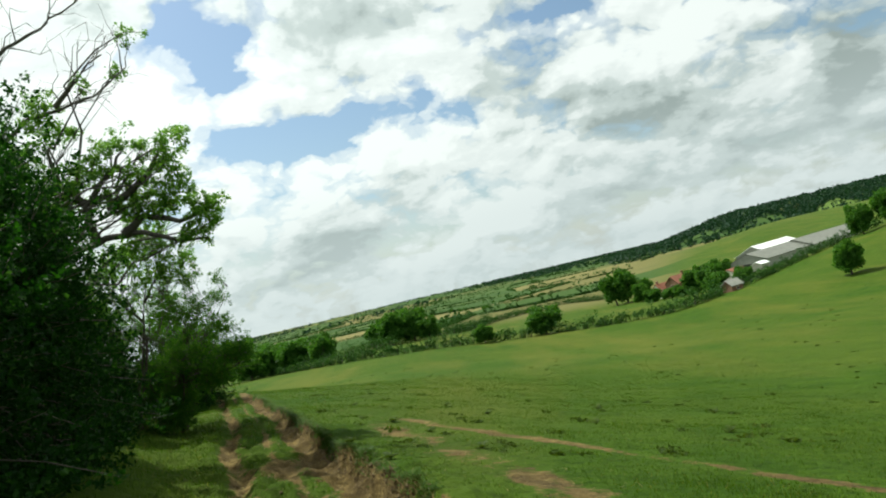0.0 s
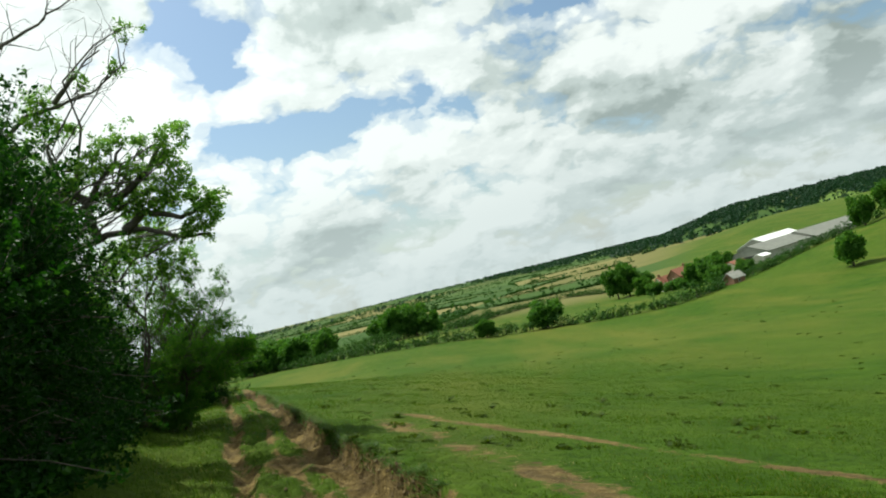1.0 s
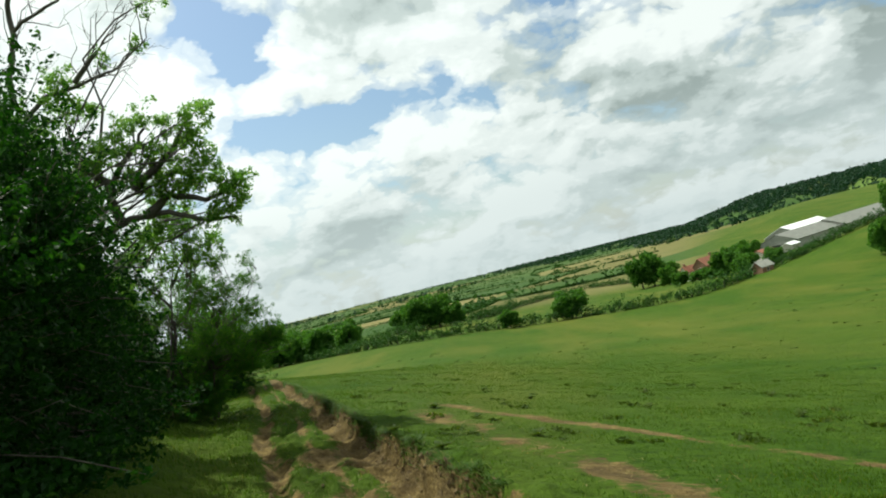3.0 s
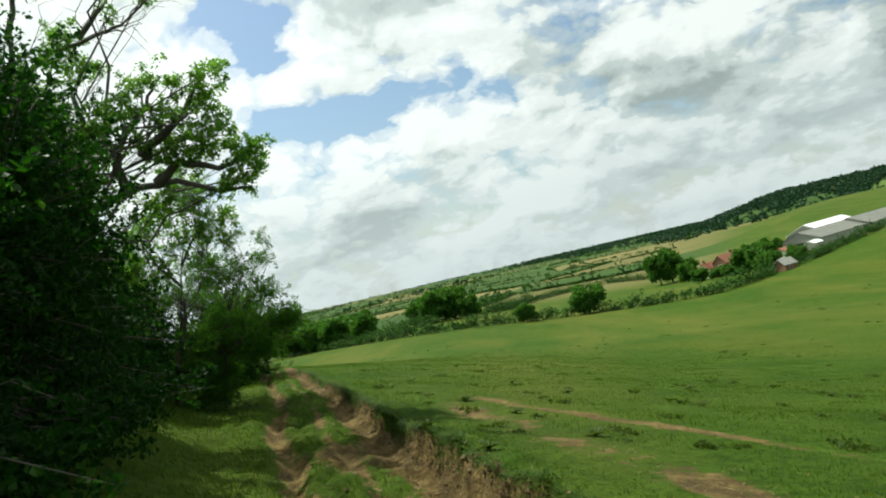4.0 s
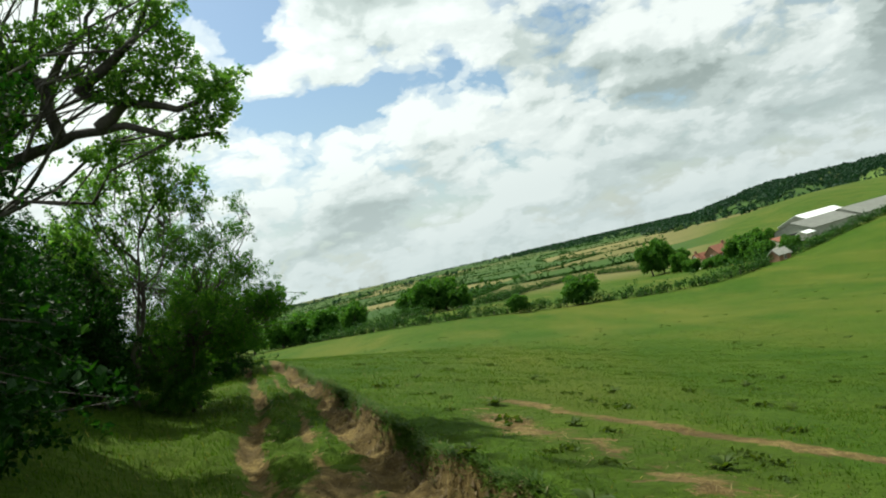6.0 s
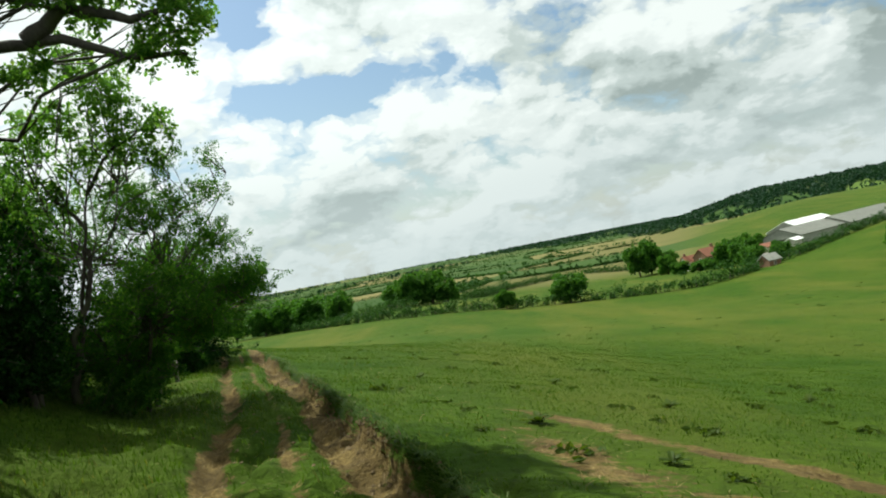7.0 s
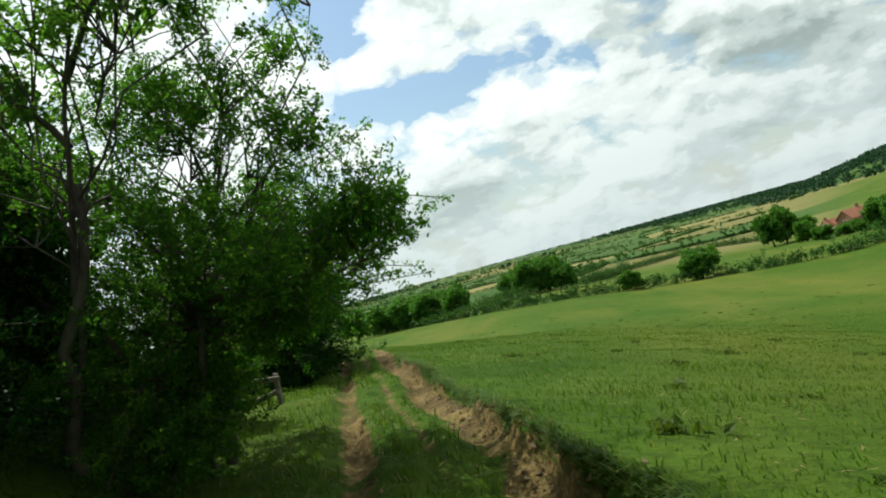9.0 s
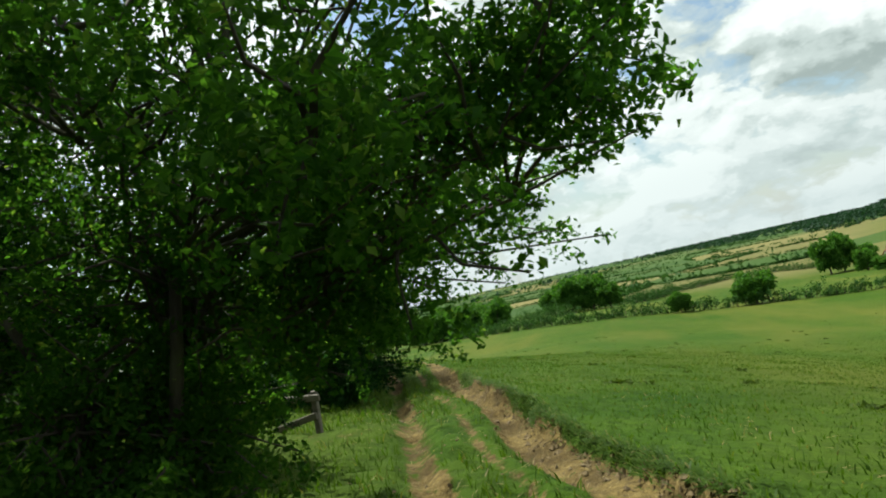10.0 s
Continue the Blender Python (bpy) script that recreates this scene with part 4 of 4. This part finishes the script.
def gabled(name, at, turn, long, wide, eaves, ridge, wall_mat, roof_mat, label, category, doors=(), windows=(), chimney=None, over=0.35, thick=0.18, ribs=0):
    """A building with a pitched roof; its ridge runs along its own x axis."""
    root = thing(name, at, label, category)
    root.rotation_euler[2] = radians(turn)
    bm = bmesh.new()
    a, b, t = long / 2, wide / 2, 0.3
    for x in (-a, a - t):
        prof = [(-b, -1.2), (b, -1.2), (b, eaves), (0, ridge), (-b, eaves)]
        v0 = [bm.verts.new((x, y, z)) for y, z in prof]
        v1 = [bm.verts.new((x + t, y, z)) for y, z in prof]
        bm.faces.new(v0[::-1])
        bm.faces.new(v1)
        for k in range(5):
            bm.faces.new((v0[k], v0[(k + 1) % 5], v1[(k + 1) % 5], v1[k]))
    for y in (-b, b - t):
        box(bm, -a + t, a - t, y, y + t, -1.2, eaves - 0.02)
    part("wall", bm, wall_mat, root)
    slope = math.atan2(ridge - eaves, b)
    for s in (-1, 1):
        bm = bmesh.new()
        y1, z1 = s * (b + over), eaves - over * math.tan(slope)
        prof = [(0.0, ridge + 0.02), (y1, z1 + 0.02), (y1, z1 + thick), (0.0, ridge + thick + 0.04)]
        v0 = [bm.verts.new((-a - over, y, z)) for y, z in prof]
        v1 = [bm.verts.new((a + over, y, z)) for y, z in prof]
        bm.faces.new(v0 if s > 0 else v0[::-1])
        bm.faces.new(v1[::-1] if s > 0 else v1)
        for k in range(4):
            q = (v0[k], v1[k], v1[(k + 1) % 4], v0[(k + 1) % 4])
            bm.faces.new(q if s > 0 else q[::-1])
        for k in range(ribs):
            x = -a + (k + 0.5) * long / ribs
            for f in (0.0,):
                pr = [(0.0, ridge + thick + 0.04), (y1, z1 + thick), (y1, z1 + thick + 0.10), (0.0, ridge + thick + 0.14)]
                w0 = [bm.verts.new((x - 0.12, y, z)) for y, z in pr]
                w1 = [bm.verts.new((x + 0.12, y, z)) for y, z in pr]
                for k2 in range(4):
                    bm.faces.new((w0[k2], w1[k2], w1[(k2 + 1) % 4], w0[(k2 + 1) % 4]))
        bmesh.ops.recalc_face_normals(bm, faces=bm.faces[:])
        part("roof", bm, roof_mat, root)
    # Slabs on the closed wall, their near-black colour standing for shade inside.
    for side, x, w, h in doors:
        bm = bmesh.new()
        if side == "end":
            box(bm, -a - 0.06, -a + 0.02, x - w / 2, x + w / 2, -0.5, h)
        else:
            box(bm, x - w / 2, x + w / 2, -b - 0.06, -b + 0.02, -0.5, h)
        part("door", bm, M_DARK, root, "dark slab painted as a doorway's unlit inside")
    for side, x, z, w, h in windows:
        bm = bmesh.new()
        fr = bmesh.new()
        if side == "end":
            box(bm, -a - 0.03, -a + 0.02, x - w / 2, x + w / 2, z, z + h)
            for y0, y1, z0, z1 in ((x - w / 2 - 0.1, x + w / 2 + 0.1, z - 0.1, z), (x - w / 2 - 0.1, x + w / 2 + 0.1, z + h, z + h + 0.1), (x - w / 2 - 0.1, x - w / 2, z, z + h), (x + w / 2, x + w / 2 + 0.1, z, z + h)):
                box(fr, -a - 0.08, -a + 0.02, y0, y1, z0, z1)
        else:
            box(bm, x - w / 2, x + w / 2, -b - 0.03, -b + 0.02, z, z + h)
            for x0, x1, z0, z1 in ((x - w / 2 - 0.1, x + w / 2 + 0.1, z - 0.1, z), (x - w / 2 - 0.1, x + w / 2 + 0.1, z + h, z + h + 0.1), (x - w / 2 - 0.1, x - w / 2, z, z + h), (x + w / 2, x + w / 2 + 0.1, z, z + h)):
                box(fr, x0, x1, -b - 0.08, -b + 0.02, z0, z1)
        win = part("window", fr, M_RENDER, root)
        part("pane", bm, M_DARK, win)
    if chimney:
        bm = bmesh.new()
        x, w, h = chimney
        box(bm, x - w / 2, x + w / 2, -w / 2, w / 2, ridge - 0.8, ridge + h)
        box(bm, x - w / 2 - 0.1, x + w / 2 + 0.1, -w / 2 - 0.1, w / 2 + 0.1, ridge + h, ridge + h + 0.2)
        part("chimney", bm, M_BRICK, root)
    return root


def site(az, d, lift=0.0):
    x, y = d * math.sin(radians(az)), d * math.cos(radians(az))
    return (x, y, float(height(np.array(x), np.array(y))) + lift)


gabled("barn", site(25.0, 318, 0.3), 35, 34, 17, 4.6, 7.6, M_CLAD, M_SHEET, "long grey farm barn with a ridged sheet roof", "barn", doors=(("end", 0, 5, 3.6),), ribs=12)
gabled("barn", site(25.2, 338, 1.0), 35, 30, 17, 6.2, 9.8, M_CLAD, M_SHEET_WHITE, "farm barn with a bright white sheet roof", "barn", ribs=9)
gabled("barn", site(28.6, 352, 1.0), 33, 46, 18, 5.0, 8.4, M_CLAD, M_SHEET, "long pale grey roofed barn on the farm", "barn", ribs=14)
gabled("outhouse", site(21.9, 196, -0.7), 25, 4.0, 3.2, 2.3, 3.6, M_BRICK, M_TILE_GREY, "small brick outhouse with a grey tiled roof", "outhouse", windows=(("side", 0.0, 1.0, 0.7, 0.8),))
gabled("farmhouse", site(18.2, 285, 0.3), 30, 9.0, 6.5, 4.4, 7.2, M_BRICK, M_TILE_RED, "red brick farmhouse with a red tiled roof among trees", "house", chimney=(2.6, 0.8, 1.1),
       windows=(("side", -2.2, 2.6, 1.0, 1.2), ("side", 2.2, 2.6, 1.0, 1.2), ("side", -2.2, 0.5, 1.0, 1.2), ("end", 0.0, 2.6, 1.0, 1.2)), doors=(("side", 0.4, 1.0, 1.6),))
gabled("cottage", site(16.75, 292, 0.3), 20, 5.0, 4.5, 3.6, 5.6, M_RENDER, M_TILE_RED, "small cottage with pale walls and a red roof", "house", chimney=(-1.6, 0.7, 1.0), windows=(("side", 0, 0.8, 0.9, 1.0),))
gabled("shed", site(22.3, 262, 0.3), 30, 7, 4.5, 2.4, 3.4, M_RENDER, M_TILE_RED, "low farmyard shed with a red roof", "shed")
gabled("shed", site(24.2, 288, 0.0), 35, 5.5, 4.0, 2.3, 3.1, M_STONE, M_SHEET_WHITE, "low farmyard shed with a pale sheet roof", "shed")
# scrub and garden trees round the farm
for k, (az, d, h, w) in enumerate([(16.0, 262, 5.5, 7), (17.3, 255, 4.2, 7), (18.4, 240, 4.4, 7), (19.4, 232, 8.5, 9), (20.4, 225, 8, 8), (21.0, 210, 6, 7), (20.2, 300, 10, 9), (20.8, 310, 11, 10), (21.4, 290, 9, 8), (22.9, 214, 5.0, 6), (15.2, 300, 9, 8)]):
    x, y, z = site(az, d)
    far_tree(x, y, h * 1.15, w * 1.1, 10 + k, M_LEAF_FAR, "rounded garden tree near the farmhouse", group="garden trees at the farm", sink=0.08)


# ---- grass, tufts and weeds on the pasture ----
def grass():
    rng = np.random.default_rng(90)
    n = 480000
    r = rng.random(n)
    x = rng.uniform(-13, 16, n)
    y = 6.0 + 95.0 * r ** 2.3
    x = x * (1 + np.clip(y - 25, 0, 100) / 40) + np.clip(y - 25, 0, 100) * 0.1
    u = bank_u(x, y)
    keep = u > -6.0
    bare_ = 1.9 * earth_amount(x, y)
    patchy = wave(x, y, 1.1, 21) + 0.6 * wave(x, y, 0.4, 22)
    keep &= rng.random(n) > smooth(30, 92, y)
    keep &= rng.random(n) > smooth(7, 15.5, x / (1 + np.clip(y - 25, 0, 100) / 40))
    keep &= (rng.random(n) > bare_) & (patchy > -0.55 + 1.0 * rng.random(n) - 0.6)
    x, y = x[keep], y[keep]
    n = len(x)
    z = height(x, y)
    tall = (0.014 + 0.030 * rng.random(n) ** 2) * (1 + 1.0 * np.clip(wave(x, y, 0.7, 23), 0, 1) + 1.3 * smooth(0.2, -0.3, u[keep])) * (1 + y / 90)
    a = rng.uniform(0, 6.283, n)
    wide = 0.0036 * (1 + y / 26)
    lean = tall * rng.uniform(0.2, 0.9, n)
    b = rng.uniform(0, 6.283, n)
    base = np.stack([x, y, z - 0.01], -1)
    side = np.stack([np.cos(a) * wide, np.sin(a) * wide, 0 * x], -1)
    mid = base + np.stack([np.cos(b) * lean * 0.3, np.sin(b) * lean * 0.3, tall * 0.6], -1)
    tip = base + np.stack([np.cos(b) * lean, np.sin(b) * lean, tall], -1)
    v = np.stack([base - side, base + side, mid + side * 0.7, mid - side * 0.7, tip], 1).reshape(-1, 3)
    k = np.arange(n)[:, None] * 5
    ob = mesh_object("grass", v, [k + [0, 1, 2, 3], k + [3, 2, 4]], M_BLADE)
    tagged(ob, "short uneven grass blades over the pasture", "grass", kind="stuff")


def tufts():
    """Darker coarse tufts, scattered down the slope."""
    rng = np.random.default_rng(91)
    n = 260
    y = 9 + 120 * rng.random(n) ** 1.6
    x = rng.uniform(-0.25, 0.75, n) * y
    keep = bank_u(x, y) > 0.6
    x, y = x[keep], y[keep]
    pile = Pile()
    for cx, cy in zip(x, y):
        s = rng.uniform(0.035, 0.09) * (1 + cy / 110)
        m = 16
        px, py = cx + rng.normal(0, s, m), cy + rng.normal(0, s, m)
        pz = height(px, py)
        c = np.stack([px, py, pz + s * 0.35], -1)
        leaves(pile, rng, c, 2, s * 0.3, s * 0.9, 0.6)
    ob = pile.make("tufts", M_WEED, shade=False)
    tagged(ob, "coarse dark tufts of grass scattered over the pasture", "grass", kind="stuff")


def weed(x, y, tall, seed):
    """A dock or thistle: a rosette of broad leaves and a stem."""
    rng = np.random.default_rng(seed)
    at = on(x, y)
    root = thing("weed_plant", at, "broad-leaved green weed growing in the pasture", "weed", "weeds in the pasture")
    pile, stem = Pile(), Pile()
    for k in range(14):
        a = k * 2.4 + rng.uniform(0, 0.5)
        out = np.array([math.cos(a), math.sin(a), 0])
        across = np.array([-out[1], out[0], 0])
        long = tall * rng.uniform(0.6, 1.1)
        rise = rng.uniform(0.2, 1.0)
        s = np.linspace(0, 1, 5)[:, None]
        mid = out * long * s + np.array([0, 0, 1]) * (long * rise * s * (1.3 - 0.8 * s) + 0.02)
        w = long * 0.16 * np.sin(np.pi * (0.12 + 0.88 * s)) + 0.004
        v = np.concatenate([mid - across * w, mid + [0, 0, -0.01], mid + across * w])
        q = [[i, i + 1, i + 6, i + 5] for i in range(4)] + [[i + 5, i + 6, i + 11, i + 10] for i in range(4)]
        pile.add(v, q)
    tube(stem, bent(rng, (0, 0, -0.03), (0.03, 0.02, tall * 0.6), 5, 0.2), np.linspace(0.010, 0.004, 5), 5)
    pile.make("leaves", M_WEED, root)
    stem.make("stem", M_WEED, root)


for k, (x, y, h) in enumerate([(-1.72, 14.06, 0.26), (-0.06, 9.98, 0.24), (-0.9, 12.2, 0.18), (-1.2, 8.6, 0.22), (0.2, 16.4, 0.24), (2.4, 14.8, 0.25), (-3.4, 19.6, 0.2), (4.4, 12.6, 0.25), (-0.9, 20.4, 0.22), (3.2, 19.0, 0.26), (5.8, 17.5, 0.26), (-1.9, 10.0, 0.16)]):
    weed(x, y, h * 0.7, 200 + k)


def clods():
    """Crumbled earth at the foot of the bank and in the ruts."""
    rng = np.random.default_rng(93)
    n = 2600
    y = rng.uniform(6.5, 29, n)
    u = np.where(rng.random(n) < 0.6, rng.normal(-0.10, 0.12, n), rng.uniform(-1.7, 0.0, n))
    x = u / 0.9335 - 1.4 - 0.384 * (y - 8.5)
    keep = rng.random(n) < 0.25 + earth_amount(x, y)
    x, y = x[keep], y[keep]
    z = height(x, y)
    base = np.array([(1, 0, 0), (-1, 0, 0), (0, 1, 0), (0, -1, 0), (0, 0, 1), (0, 0, -1)], float)
    tri = np.array([(0, 2, 4), (2, 1, 4), (1, 3, 4), (3, 0, 4), (2, 0, 5), (1, 2, 5), (3, 1, 5), (0, 3, 5)])
    pile = Pile()
    for cx, cy, cz in zip(x, y, z):
        s = 0.007 + 0.026 * rng.random() ** 4
        v = base * s * rng.uniform(0.6, 1.4, (6, 1)) * [1, 1, 0.7] + rng.normal(0, s * 0.15, (6, 3))
        pile.add(v + [cx, cy, cz + s * 0.2], (), tri)
    # broken lumps of turf along the bank's crumbling edge
    y = rng.uniform(7.0, 24, 700)
    u = rng.normal(-0.03, 0.05, 700)
    x = u / 0.9335 - 1.4 - 0.384 * (y - 8.5)
    for cx, cy, cz in zip(x, y, height(x, y)):
        s = rng.uniform(0.012, 0.034) * (1 - 0.4 * (cy > 16))
        v = base * s * rng.uniform(0.6, 1.3, (6, 1)) * [0.8, 0.8, 1.5] + rng.normal(0, s * 0.25, (6, 3))
        pile.add(v + [cx, cy, cz], (), tri)
    ob = pile.make("earth_clods", M_CLOD, shade=False)
    tagged(ob, "crumbled clods of brown earth along the rutted track", "soil", kind="stuff")


def fringe():
    """Longer grass hanging over the bank's edge, and dry straw on the trodden earth."""
    rng = np.random.default_rng(94)
    for name, n, mat, label in (("bank_grass", 14000, M_BLADE, "longer grass hanging over the earth bank"), ("straw", 1100, M_STRAW, "dry straw and dead grass on the trodden earth")):
        y = rng.uniform(6.5, 27, n)
        if name == "straw":
            u = np.where(rng.random(n) < 0.7, rng.uniform(-2.0, 0.0, n), rng.normal(1.3, 0.35, n))
        else:
            u = rng.normal(0.09, 0.05, n)
        x = u / 0.9335 - 1.4 - 0.384 * (y - 8.5)
        z = height(x, y)
        long = rng.uniform(0.06, 0.17, n) * (0.62 if name == "straw" else 0.62)
        a = rng.uniform(0, 6.283, n) if name == "straw" else rng.normal(2.9, 0.7, n)
        rise = np.where(rng.random(n) < 0.8, 0.12, 0.5) if name == "straw" else rng.uniform(0.1, 1.0, n)
        out = np.stack([np.cos(a), np.sin(a), 0 * a], -1)
        side = np.stack([-np.sin(a), np.cos(a), 0 * a], -1) * (0.0035 if name == "straw" else 0.006)
        base = np.stack([x, y, z + (0.012 if name == "straw" else -0.01)], -1)
        mid = base + out * (long * 0.5)[:, None] + np.stack([0 * x, 0 * x, long * rise * 0.7], -1)
        tip = base + out * long[:, None] + np.stack([0 * x, 0 * x, long * rise * (1.0 if name == "straw" else 0.5)], -1)
        v = np.stack([base - side, base + side, mid + side * 0.8, mid - side * 0.8, tip], 1).reshape(-1, 3)
        k = np.arange(n)[:, None] * 5
        tagged(mesh_object(name, v, [k + [0, 1, 2, 3], k + [3, 2, 4]], mat), label, "grass", kind="stuff")


grass()
tufts()
clods()
fringe()
